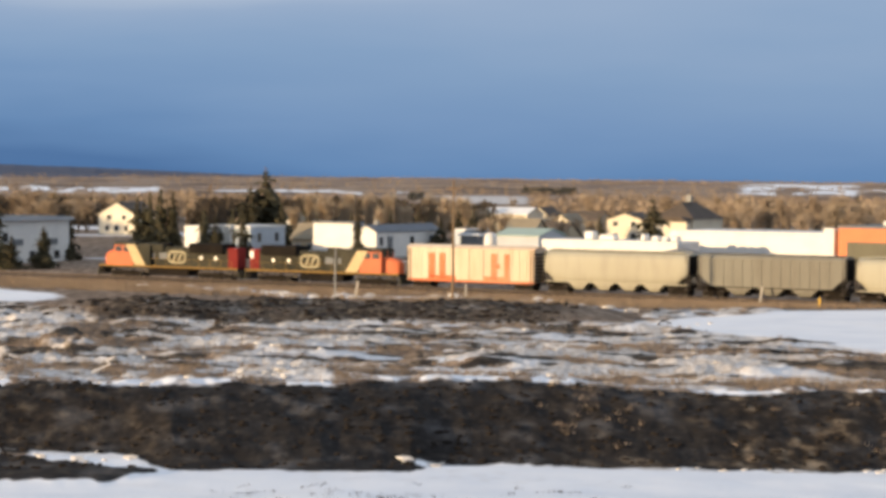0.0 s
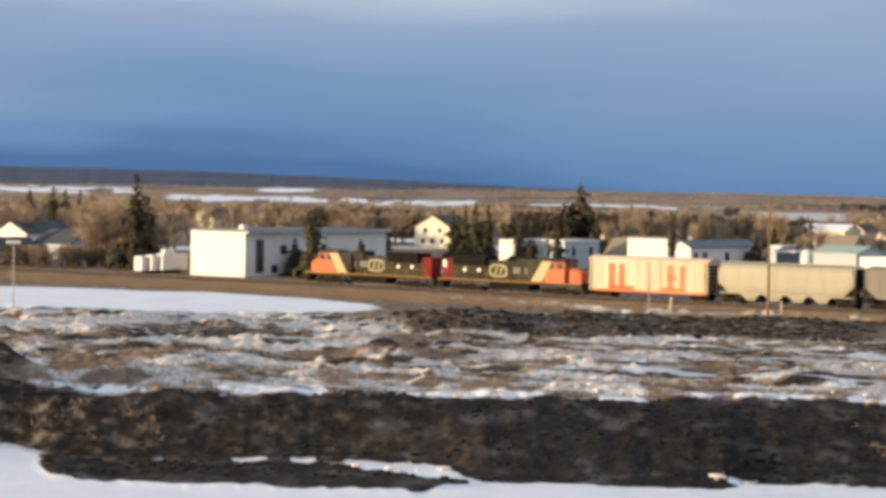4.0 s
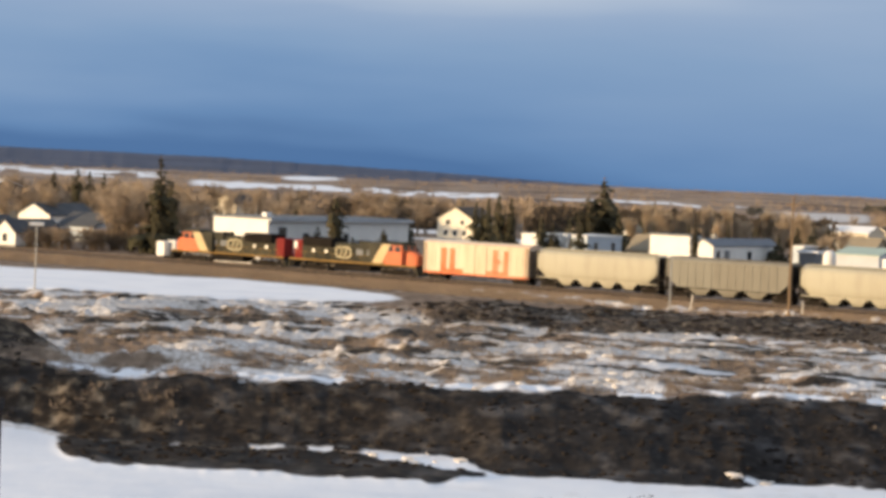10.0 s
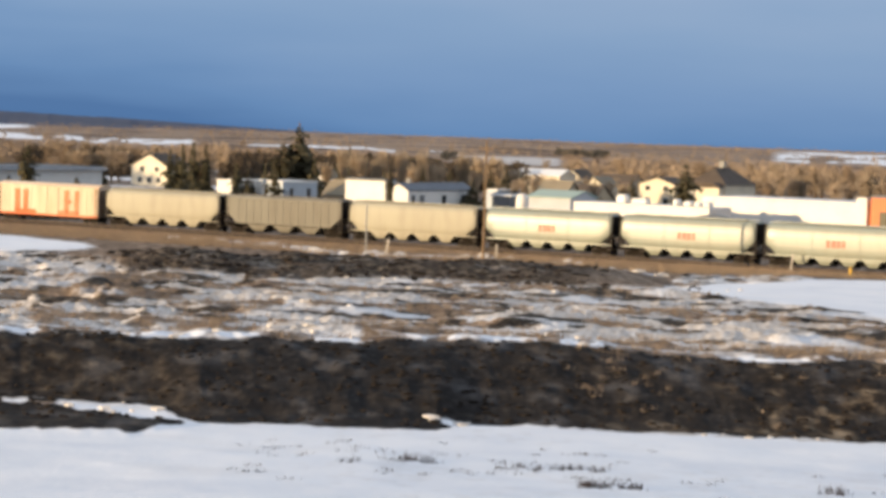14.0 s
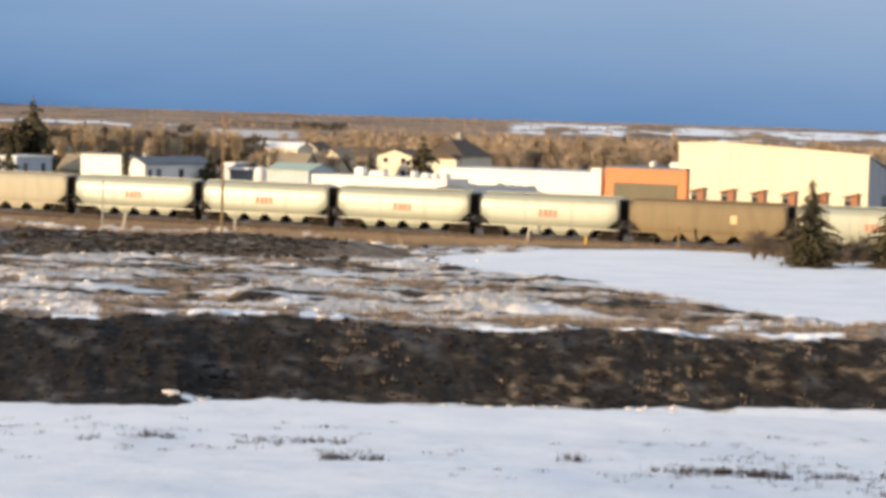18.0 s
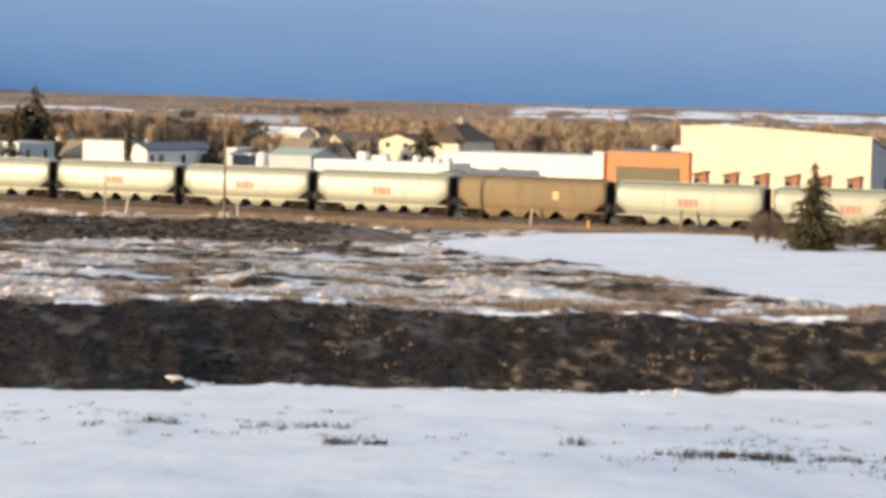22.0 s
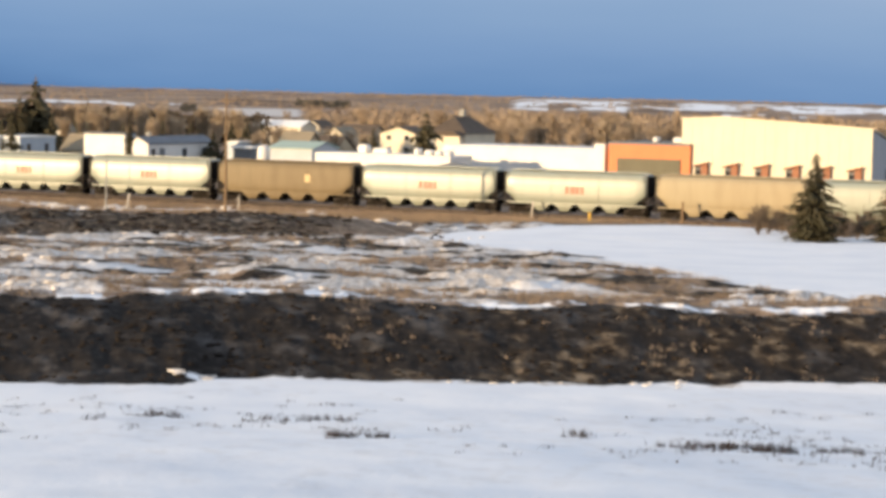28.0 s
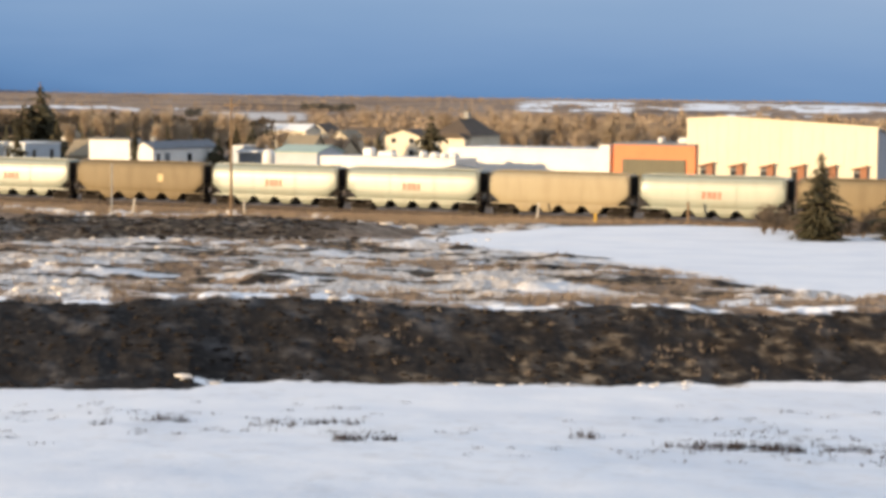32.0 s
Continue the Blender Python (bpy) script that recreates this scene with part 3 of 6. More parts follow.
def build_ground():
    fine_az = np.arange(-17.6, 22.6, 0.05)
    rest = np.arange(22.6 + 2.0, 360 - 17.6 - 1.0, 3.0)
    az = np.radians(np.concatenate([fine_az, rest]))
    d = np.concatenate([[0.02, 1.5, 6, 12, 20, 28, 34], np.arange(38, 52, 0.7), np.arange(52, 80, 0.33), np.arange(80, 104, 0.22), np.arange(104, 205, 0.8),
                        np.arange(205, 245, 0.55), np.arange(245, 380, 2.0), 380 * 1.035 ** np.arange(0, 74)])
    d = d[d < 4850]
    A, D = np.meshgrid(az, d)
    X, Y = D * np.sin(A), D * np.cos(A)
    Z, snow, soil, dd = ground_height(X.ravel(), Y.ravel())
    ni, nj = len(d), len(az)
    GRID[:] = [fine_az, d, Z.reshape(ni, nj)[:, :len(fine_az)]]
    i, j = np.meshgrid(np.arange(ni - 1), np.arange(nj), indexing="ij")
    k = (j + 1) % nj
    faces = np.stack([i * nj + j, (i + 1) * nj + j, (i + 1) * nj + k, i * nj + k], -1).reshape(-1, 4)
    co = np.stack([X.ravel(), Y.ravel(), Z], 1).astype(np.float32)
    me = bpy.data.meshes.new("ground")
    me.vertices.add(len(co))
    me.vertices.foreach_set("co", co.ravel())
    me.loops.add(faces.size)
    me.loops.foreach_set("vertex_index", faces.ravel().astype(np.int32))
    me.polygons.add(len(faces))
    me.polygons.foreach_set("loop_start", np.arange(0, faces.size, 4, dtype=np.int32))
    me.polygons.foreach_set("use_smooth", np.ones(len(faces), dtype=bool))
    me.update(calc_edges=True)
    at = me.attributes.new("cover", "FLOAT_COLOR", "POINT")
    far = step(700, 1400, dd)
    at.data.foreach_set("color", np.stack([snow, soil, far, 1 - DIRTY[0]], 1).astype(np.float32).ravel())
    me.materials.append(ground_material())
    tagged(new("ground", me), "patchy spring ground of snow, dark soil and dry grass", "ground", kind="structure")


build_ground()


def at(az, d):
    a = radians(az)
    return d * math.sin(a), d * math.cos(a)


def on_track(s, off=0.0):
    return TRACK_P[0] + TU[0] * s + TV[0] * off, TRACK_P[1] + TU[1] * s + TV[1] * off


# ---------------------------------------------------------------- railway
def railway():
    x, y = on_track(0)
    m = pose(x, y, 0, 0, 0, TRACK_A)
    bm = B()
    loft(bm, [[(s, -3.4, -0.6), (s, -1.7, RAIL_Z - 0.2), (s, 1.7, RAIL_Z - 0.2), (s, 3.4, -0.6), (s, 0, -0.9)] for s in range(-520, 421, 20)])
    bed = part("ballast_bed", bm, M["ballast"])
    bed.matrix_basis = m
    tagged(bed, "brown gravel ballast bed under the railway track", "track bed", kind="structure")
    for side in (-0.76, 0.76):
        bm = B()
        prof = ((-0.07, -0.17), (0.07, -0.17), (0.07, -0.15), (0.012, -0.13), (0.012, -0.04), (0.036, -0.03), (0.036, 0.0),
                (-0.036, 0.0), (-0.036, -0.03), (-0.012, -0.04), (-0.012, -0.13), (-0.07, -0.15))
        loft(bm, [[(s, side + a, RAIL_Z + b) for a, b in prof] for s in range(-520, 421, 94)])
        r = part("rail", bm, M["rail"])
        r.matrix_basis = m
        tagged(r, "rusty steel rail on wooden ties", "rail", "running rails", "structure")
    bm = B()
    for k in range(-520, 420):
        s = k * 0.62
        if -320 < s < 250:
            box(bm, s, s + 0.23, -1.3, 1.3, RAIL_Z - 0.34, RAIL_Z - 0.165)
    t = part("ties", bm, M["tie"])
    t.matrix_basis = m
    tagged(t, "dark creosoted wooden railway ties set in ballast", "railway ties", kind="stuff")


railway()


# ---------------------------------------------------------------- train
MESH = {}


def wheelset_mesh(r):
    key = "wheelset", r
    if key not in MESH:
        bm = B()
        for s in (-0.76, 0.76):
            tube(bm, (0, s - 0.07, 0), (0, s + 0.07, 0), r, r, 18)
            tube(bm, (0, s - 0.09 * (1 if s > 0 else -1) - 0.02, 0), (0, s - 0.09 * (1 if s > 0 else -1) + 0.02, 0), r + 0.03, r + 0.03, 18)
        tube(bm, (0, -1.05, 0), (0, 1.05, 0), 0.09, 0.09, 8)
        MESH[key] = mesh_of(bm, "wheelset", M["steel"])
    return MESH[key]


def truck_mesh(axles, base):
    key = "truck", axles, base
    if key not in MESH:
        bm = B()
        for s in (-1.02, 1.02):
            h = base / 2 + 0.32
            prism(bm, ((-h, 0.34), (-h, 0.62), (-h + 0.5, 0.78), (h - 0.5, 0.78), (h, 0.62), (h, 0.34), (h - 0.45, 0.36), (h - 0.75, 0.22), (-h + 0.75, 0.22), (-h + 0.45, 0.36)), s - 0.09, s + 0.09)
            for k in range(axles):
                x = -base / 2 + base * k / (axles - 1)
                box(bm, x - 0.16, x + 0.16, s - 0.14, s + 0.14, 0.32, 0.66)
        box(bm, -0.25, 0.25, -1.1, 1.1, 0.45, 0.85, 0.05)
        MESH[key] = mesh_of(bm, "truck", M["under_black"])
    return MESH[key]


def add_truck(car, x, axles=2, base=1.78, r=0.44):
    t = share("truck", truck_mesh(axles, base), car, pose(x, 0, 0))
    for k in range(axles):
        share("wheelset", wheelset_mesh(r), t, pose(-base / 2 + base * k / (axles - 1), 0, r))
    return t


def add_coupler(car, x, way):
    if "coupler" not in MESH:
        bm = B()
        box(bm, -0.1, 0.75, -0.09, 0.09, 0.80, 0.98, 0.02)
        box(bm, 0.55, 0.85, -0.17, 0.17, 0.74, 1.04, 0.04)
        MESH["coupler"] = mesh_of(bm, "coupler", M["steel"])
    share("coupler", MESH["coupler"], car, pose(x, 0, 0, 0, 0, 0 if way > 0 else 180))


def ladder(bm, x, y, z0, z1, w=0.42):
    for s in (-w / 2, w / 2):
        box(bm, x + s - 0.025, x + s + 0.025, y - 0.03, y + 0.03, z0, z1)
    k = z0 + 0.2
    while k < z1:
        box(bm, x - w / 2, x + w / 2, y - 0.02, y + 0.02, k, k + 0.04)
        k += 0.38


def base_thing(name):
    return new(name)


def hopper(length, body, kind, logo=None, top=5.05):
    """A covered hopper car, its middle over the origin, rail head at zero."""
    car = base_thing("hopper_car")
    hl = length / 2 - 0.62
    mid, low = 2.75, 1.28
    bm = B()
    secs = []
    if kind == "round":
        half = ((0.0, top - 0.10), (0.62, top - 0.14), (1.08, top - 0.26), (1.42, top - 0.50), (1.585, top - 0.86), (1.62, 3.45), (1.62, 2.45), (1.57, 1.90), (1.44, 1.42), (1.30, low))
        outline = [(-y, z) for y, z in half[::-1]] + list(half[1:])

        def ring(x, f, drop):
            # f narrows the section to the end, drop lifts its bottom
            return [(x, y * f, max(z, low + drop)) for y, z in outline]
        for x, f, drop in ((-hl, 0.90, 1.35), (-hl + 0.12, 0.97, 1.25), (-hl + 0.35, 1, 1.05), (-hl + 1.35, 1, 0.0), (-hl + 3.4, 1, 0.0),
                           (0, 1, 0), (hl - 3.4, 1, 0), (hl - 1.5, 1, 0.0), (hl - 0.35, 1, 1.05), (hl - 0.12, 0.97, 1.25), (hl, 0.90, 1.35)):
            secs.append(ring(x, f, drop))
    else:
        def ring(x, f, drop):
            z0 = low + 0.1 + drop
            return [(x, y * f, z) for y, z in ((-1.55, z0), (-1.58, top - 0.45), (-1.40, top - 0.20), (-0.7, top - 0.05), (0.7, top - 0.05),
                                               (1.40, top - 0.20), (1.58, top - 0.45), (1.55, z0))]
        for x, f, drop in ((-hl, 0.98, 1.3), (-hl + 0.06, 1, 1.25), (-hl + 1.6, 1, 0.0), (0, 1, 0), (hl - 1.6, 1, 0), (hl - 0.06, 1, 1.25), (hl, 0.98, 1.3)):
            secs.append(ring(x, f, drop))
    loft(bm, secs)
    part("body", bm, body, car, smooth=(kind == "round"))
    if kind != "round":
        if "rib" not in MESH:
            MESH["rib"] = {}
        if body.name not in MESH["rib"]:
            MESH["rib"][body.name] = mesh_of(boxed(-0.05, 0.05, -0.016, 0.016, low + 0.12, top - 0.5), "side_rib", body)
        nrib = 13
        for k in range(nrib):
            x = -hl + 1.9 + (2 * hl - 3.8) * k / (nrib - 1)
            for s in (-1.60, 1.60):
                share("side_rib", MESH["rib"][body.name], car, pose(x, s, 0))
    else:
        # seam bands round the shell
        for x in (-hl / 3, hl / 3):
            bm = B()
            loft(bm, [[(x + e, y * 1.002, mid + (z - mid) * 1.002) for _, y, z in ring(0, 1, 0)] for e in (-0.05, 0.05)])
            part("seam_band", bm, body, car, smooth=True)
    # roof walk and hatches
    bm = B()
    box(bm, -hl + 0.4, hl - 0.4, -0.95, -0.55, top - 0.06, top)
    box(bm, -hl + 0.4, hl - 0.4, 0.55, 0.95, top - 0.06, top)
    part("roof_walk", bm, M["steel"] if kind != "round" else body, car)
    part("hatch", boxed(-hl + 1.2, hl - 1.2, -0.42, 0.42, top - 0.12, top + 0.04, bevel=0.04), body, car)
    # side sill and discharge gates
    for s in (-1.45, 1.45):
        part("side_sill", boxed(-hl + 0.1, hl - 0.1, s - 0.07, s + 0.07, 1.28, 1.42, bevel=0.02), body if kind == "round" else M["under_black"], car)
    n = 4 if kind == "round" else 3
    gk = "gate", n, body.name
    if gk not in MESH:
        bm = B()
        w = (2 * hl - 5.6) / n
        loft(bm, [[(x * a, y * b, z) for x, y in ((-w * 0.47, -1.46), (w * 0.47, -1.46), (w * 0.47, 1.46), (-w * 0.47, 1.46))] for a, b, z in ((0.98, 1.0, 1.40), (0.62, 0.96, 0.95), (0.36, 0.80, 0.50))])
        MESH[gk] = mesh_of(bm, "discharge_hopper", body)
        MESH[gk + ("g",)] = mesh_of(boxed(-0.75, 0.75, -0.85, 0.85, 0.34, 0.54, bevel=0.03), "outlet_gate", M["under_black"])
    part("centre_sill", boxed(-hl, hl, -0.5, 0.5, 0.72, 1.28), M["under_black"], car)
    part("brake_rigging", boxed(-hl + 3.4, hl - 3.4, 0.6, 1.1, 0.5, 1.1), M["under_black"], car)
    for k in range(n):
        x = -hl + 2.8 + (2 * hl - 5.6) * (k + 0.5) / n
        h = share("discharge_hopper", MESH[gk], car, pose(x, 0, 0))
        share("outlet_gate", MESH[gk + ("g",)], h)
    for e in (-1, 1):
        # dark slope sheet, platform and posts at each end
        bm = B()
        x0, x1 = e * (hl - 0.05), e * (hl - 1.5)
        box(bm, min(e * (hl + 0.1), e * (hl - 1.2)), max(e * (hl + 0.1), e * (hl - 1.2)), -1.42, 1.42, 1.02, 1.22, 0.02)
        for s in (-1.38, 1.38):
            tube(bm, (x0, s, 1.2), (x0, s, 2.75), 0.06, 0.06, 5)
            tube(bm, (x0, s, 1.2), (x1, s, 1.55), 0.05, 0.05, 5)
            tube(bm, (e * (hl - 0.7), s, 1.2), (x0, s, 2.7), 0.05, 0.05, 5)
        box(bm, min(x1, x1 + e * 0.7), max(x1, x1 + e * 0.7), -1.1, 1.1, 1.2, 1.9)
        xa, xb = sorted((e * (hl - 0.03), e * (hl + 0.10)))
        box(bm, xa, xb, -1.30, 1.30, 2.55, top - 0.35)
        for s in (-1.28, -0.45, 0.45, 1.28):
            box(bm, xa, xb, s - 0.07, s + 0.07, 1.2, 2.6)
        part("end_frame", bm, M["under_black"], car, "dark steel end frame")
        bm = B()
        ladder(bm, e * (hl + 0.04) * 0.985, -1.56, 1.0, top - 0.2)
        part("ladder", bm, M["steel"], car)
        bm = B()
        tube(bm, (e * (hl - 0.1), 0.75, 2.1), (e * (hl + 0.16), 0.75, 2.1), 0.28, 0.28, 10)
        part("brake_wheel", bm, M["steel"], car)
        add_truck(car, e * (length / 2 - 2.15))
        add_coupler(car, e * (length / 2 - 0.82), e)
    if logo:
        # a wordless block mark
        for s in (-1.0,):
            bm = B()
            yy = -1.615 if kind == "round" else -1.63
            if logo == "red":
                for k, w in enumerate((0.48, 0.55, 0.50, 0.46)):
                    box(bm, -1.15 + k * 0.60, -1.15 + k * 0.60 + w, yy - 0.012, yy + 0.05, 2.45, 3.3, 0.03)
                part("block_mark", bm, M["logo_red"], car, "faded red block lettering mark")
            else:
                box(bm, 2.6, 3.4, yy - 0.012, yy + 0.05, 2.6, 3.6, 0.05)
                part("block_mark", bm, M["loco_cream"], car, "pale square mark")
    return car


def boxcar(length):
    car = base_thing("boxcar")
    hl, top = length / 2 - 0.65, 5.25
    bm = B()
    loft(bm, [[(x, y, z) for y, z in ((-1.53, 1.05), (-1.53, top - 0.32), (-0.8, top - 0.08), (0, top), (0.8, top - 0.08), (1.53, top - 0.32), (1.53, 1.05))] for x in (-hl, 0, hl)])
    part("body", bm, M["box_white"], car)
    rib = mesh_of(boxed(-0.04, 0.04, -0.03, 0.03, 1.15, top - 0.42), "side_rib", M["box_white"])
    for k in range(19):
        x = -hl + 0.15 + (2 * hl - 0.3) * k / 18
        if abs(x) > 1.9:
            share("side_rib", rib, car, pose(x, -1.545, 0))
    for x0 in (-1.85, 0.03):
        d = part("sliding_door", boxed(x0, x0 + 1.82, -1.62, -1.54, 1.12, top - 0.45, bevel=0.02), M["box_white"], car)
        for k in range(4):
            share("door_rib", mesh_of(boxed(x0 + 0.1, x0 + 1.72, -1.65, -1.61, 1.5 + k * 0.75, 1.58 + k * 0.75), "door_rib", M["box_white"]), d)
    # orange block shapes painted on the side
    for x0, w, z0, z1 in ((-5.7, 0.95, 1.25, 4.3), (-4.2, 0.85, 1.25, 4.3), (2.85, 0.85, 1.3, 4.35), (4.65, 0.7, 1.3, 4.3), (2.9, 1.2, 2.6, 3.1), (-5.7, 11.1, 1.10, 1.62)):
        part("painted_block", boxed(x0, x0 + w, -1.592, -1.56, z0, z1), M["box_orange"], car, "faded orange painted block")
    part("roof_sheet", loft(B(), [[(x, y, z) for y, z in ((-1.58, top - 0.34), (-0.8, top - 0.05), (0, top + 0.03), (0.8, top - 0.05), (1.58, top - 0.34), (0, top - 0.1))] for x in (-hl - 0.03, hl + 0.03)]), M["box_white"], car)
    part("side_sill", boxed(-hl, hl, -1.56, -1.40, 0.86, 1.16, bevel=0.02), M["box_orange"], car, "orange side sill")
    part("side_sill", boxed(-hl, hl, 1.40, 1.56, 0.86, 1.16, bevel=0.02), M["box_orange"], car)
    for e in (-1, 1):
        bm = B()
        for k in range(8):
            box(bm, min(e * hl, e * (hl + 0.07)), max(e * hl, e * (hl + 0.07)), -1.4, 1.4, 1.2 + k * 0.43, 1.42 + k * 0.43)
        part("end_corrugation", bm, M["under_black"], car, "dark corrugated end wall")
        bm = B()
        ladder(bm, e * (hl - 0.3), -1.6, 0.7, top - 0.5)
        part("ladder", bm, M["steel"], car)
        add_truck(car, e * (length / 2 - 2.4))
        add_coupler(car, e * (length / 2 - 0.8), e)
    part("underframe", boxed(-hl, hl, -0.35, 0.35, 0.7, 1.0), M["under_black"], car)
    return car


def locomotive(length, face):
    """face -1: the cab leads at -x; 1: it trails at +x."""
    car = base_thing("locomotive")
    hl = length / 2 - 0.55
    f = face

    def fx(a, b):
        return (min(a * f, b * f), max(a * f, b * f))
    top = 4.65
    part("frame", boxed(-hl, hl, -1.45, 1.45, 1.22, 1.52, bevel=0.03), M["under_black"], car)
    for s in (-1.47, 1.47):
        part("sill_stripe", boxed(-hl, hl, s - 0.03, s + 0.03, 1.36, 1.56), M["sill_yellow"], car, "yellow sill stripe")
    part("fuel_tank", boxed(-3.2, 3.2, -1.3, 1.3, 0.35, 1.2, bevel=0.15), M["under_black"], car)
    # long hood from behind the cab to the far end
    a, b = fx(hl - 5.9, -hl + 1.0)
    bm = B()
    loft(bm, [[(x, y, z) for y, z in ((-0.95, 1.52), (-0.95, 3.75), (-0.72, 4.05), (0.72, 4.05), (0.95, 3.75), (0.95, 1.52))] for x in (a, b)])
    part("long_hood", bm, M["loco_black"], car)
    a, b = fx(-hl + 2.4, -hl + 7.6)
    part("radiator_housing", loft(B(), [[(x, y, z) for y, z in ((-1.45, 3.35), (-1.52, 4.3), (-1.3, 4.6), (1.3, 4.6), (1.52, 4.3), (1.45, 3.35))] for x in (a, b)]), M["under_black"], car, "flared black radiator housing")
    a, b = fx(hl - 10.2, hl - 6.1)
    part("dynamic_brake_housing", boxed(a, b, -1.2, 1.2, 3.3, 4.4, bevel=0.12), M["loco_black"], car)
    a, b = fx(0.4, 1.8)
    part("exhaust_stack", boxed(a, b, -0.5, 0.5, 4.0, 4.5, bevel=0.06), M["under_black"], car)
    # red far end of the hood, its shade painted in as a darker red
    a, b = fx(-hl + 0.35, -hl + 1.9)
    part("hood_end", boxed(a, b, -1.0, 1.0, 1.52, 4.1, bevel=0.08), M["loco_red_shaded"], car, "red end of the hood with shade in its darker colour")
    # added white panel that imitates a bright spot of light on the hood end
    if f > 0:
        a, b = fx(-hl + 0.30, -hl + 1.1)
        part("end_panel", boxed(a, b, -1.02, 1.02, 2.8, 4.0, bevel=0.15), M["van_white"], car, "white panel standing for a bright spot of light on the hood end")
    # cab
    a, b = fx(hl - 5.6, hl - 2.5)
    cab = part("cab", loft(B(), [[(x, y, z) for y, z in ((-1.5, 1.55), (-1.52, 4.15), (-1.2, 4.5), (0, top - 0.05), (1.2, 4.5), (1.52, 4.15), (1.5, 1.55))] for x in (a, b)]), M["loco_red"], car)
    a, b = fx(hl - 5.65, hl - 2.35)
    part("cab_roof", loft(B(), [[(x, y, z) for y, z in ((-1.56, 4.1), (-1.22, 4.5), (0, top), (1.22, 4.5), (1.56, 4.1), (0, 4.3))] for x in (a, b)]), M["loco_black"], car, "black cab roof")
    for s in (-1.535, 1.535):
        for x0 in (hl - 5.0, hl - 3.7):
            a, b = fx(x0, x0 + 0.95)
            part("cab_window", boxed(a, b, s - 0.02, s + 0.02, 3.3, 4.0), M["glass_dark"], cab)
    for s in (-1.2, 0.15):
        a, b = fx(hl - 2.5, hl - 2.47)
        part("windscreen", boxed(a, b, s, s + 1.05, 3.5, 4.2), M["glass_dark"], cab)
    # nose, tapered
    bm = B()
    secs = [[(x * f, y * w, z) for y, z in ((-0.92, 1.55), (-0.92, h - 0.35), (-0.6, h), (0.6, h), (0.92, h - 0.35), (0.92, 1.55))] for x, w, h in ((hl - 2.5, 1.0, 3.55), (hl - 1.5, 0.95, 3.38), (hl - 0.75, 0.82, 3.15), (hl - 0.45, 0.66, 2.9))]
    part("nose", loft(bm, secs), M["loco_red"], car)
    part("headlight", boxed(*fx(hl - 2.52, hl - 2.40), -0.3, 0.3, 4.22, 4.42, bevel=0.03), M["loco_cream"], car)
    # slanted cream stripe behind the cab, and block mark on the hood
    for s in (-1.0, 1.0):
        prism_pts = [(f * (hl - 5.9), 1.62), (f * (hl - 7.6), 1.62), (f * (hl - 5.9), 4.25), (f * (hl - 4.4), 4.25)]
        part("slanted_stripe", prism(B(), prism_pts, s * 1.54 - 0.03, s * 1.54 + 0.03), M["loco_cream"], car, "cream slanted stripe")
    a, b = fx(hl - 8.3, hl - 5.6)
    part("cab_back_cabinet", boxed(a, b, -1.5, 1.5, 1.55, 4.2, bevel=0.08), M["loco_black"], car)
    bm = B()
    x0 = -0.3 if f < 0 else -3.4
    # a rounded frame with two slanted bars in it
    outer = [(1.45 * (1 if c > 0 else -1) * abs(c) ** 0.6, 0.85 * (1 if q > 0 else -1) * abs(q) ** 0.6) for c, q in [(math.cos(a), math.sin(a)) for a in [2 * math.pi * (i + 0.5) / 20 for i in range(20)]]]
    cx = x0 + 1.5
    ring = [[bm.verts.new((cx + px * g, yy, 2.75 + pz * h)) for px, pz in outer] for g, h, yy in ((1.0, 1.0, -0.97), (1.0, 1.0, -1.03), (0.80, 0.66, -1.03), (0.80, 0.66, -0.97))]
    for p, q in zip(ring, ring[1:]):
        for i in range(20):
            bm.faces.new((p[i], p[(i + 1) % 20], q[(i + 1) % 20], q[i]))
    for u in (-0.35, 0.45):
        prism(bm, [(cx + u - 0.35, 2.3), (cx + u - 0.02, 2.3), (cx + u + 0.35, 3.2), (cx + u + 0.02, 3.2)], -1.026, -0.97)
    part("block_mark", bm, M["mark_khaki"], car, "faded cream rounded block mark")
    # round louvred fan covers near the far end
    for k in range(2):
        c = -f * (5.0 + 2.3 * k)
        ring = [(c + 0.24 * math.cos(t), 2.75 + 0.24 * math.sin(t)) for t in [2 * math.pi * i / 12 for i in range(12)]]
        part("fan_cover", prism(B(), ring, -1.02, -0.95), M["pole_metal"], car)
    # small grilles
    for k in range(3):
        a = (-1.0 - k * 1.9) * -f
        part("grille", boxed(a - 0.6, a + 0.6, -1.0, -0.94, 2.5, 3.3, bevel=0.02), M["trim_grey"], car)
    # hood doors between the grilles
    for k in range(9):
        a = (hl - 9.2 - k * 1.22) * f
        part("hood_door", boxed(a - 0.5, a + 0.5, -0.985, -0.945, 1.62, 3.62 if k % 3 else 3.3, bevel=0.015), M["loco_black"], car)
    # walkway handrails
    for s in (-1.42, 1.42):
        bm = B()
        for x in np.arange(-hl + 1.0, hl - 5.2, 1.7):
            tube(bm, (-x * -f, s, 1.5), (-x * -f, s, 2.5), 0.025, 0.025, 4)
        tube(bm, ((-hl + 1.0) * f, s, 2.5), ((hl - 5.4) * f, s, 2.5), 0.025, 0.025, 4)
        part("handrail", bm, M["sill_yellow"], car)
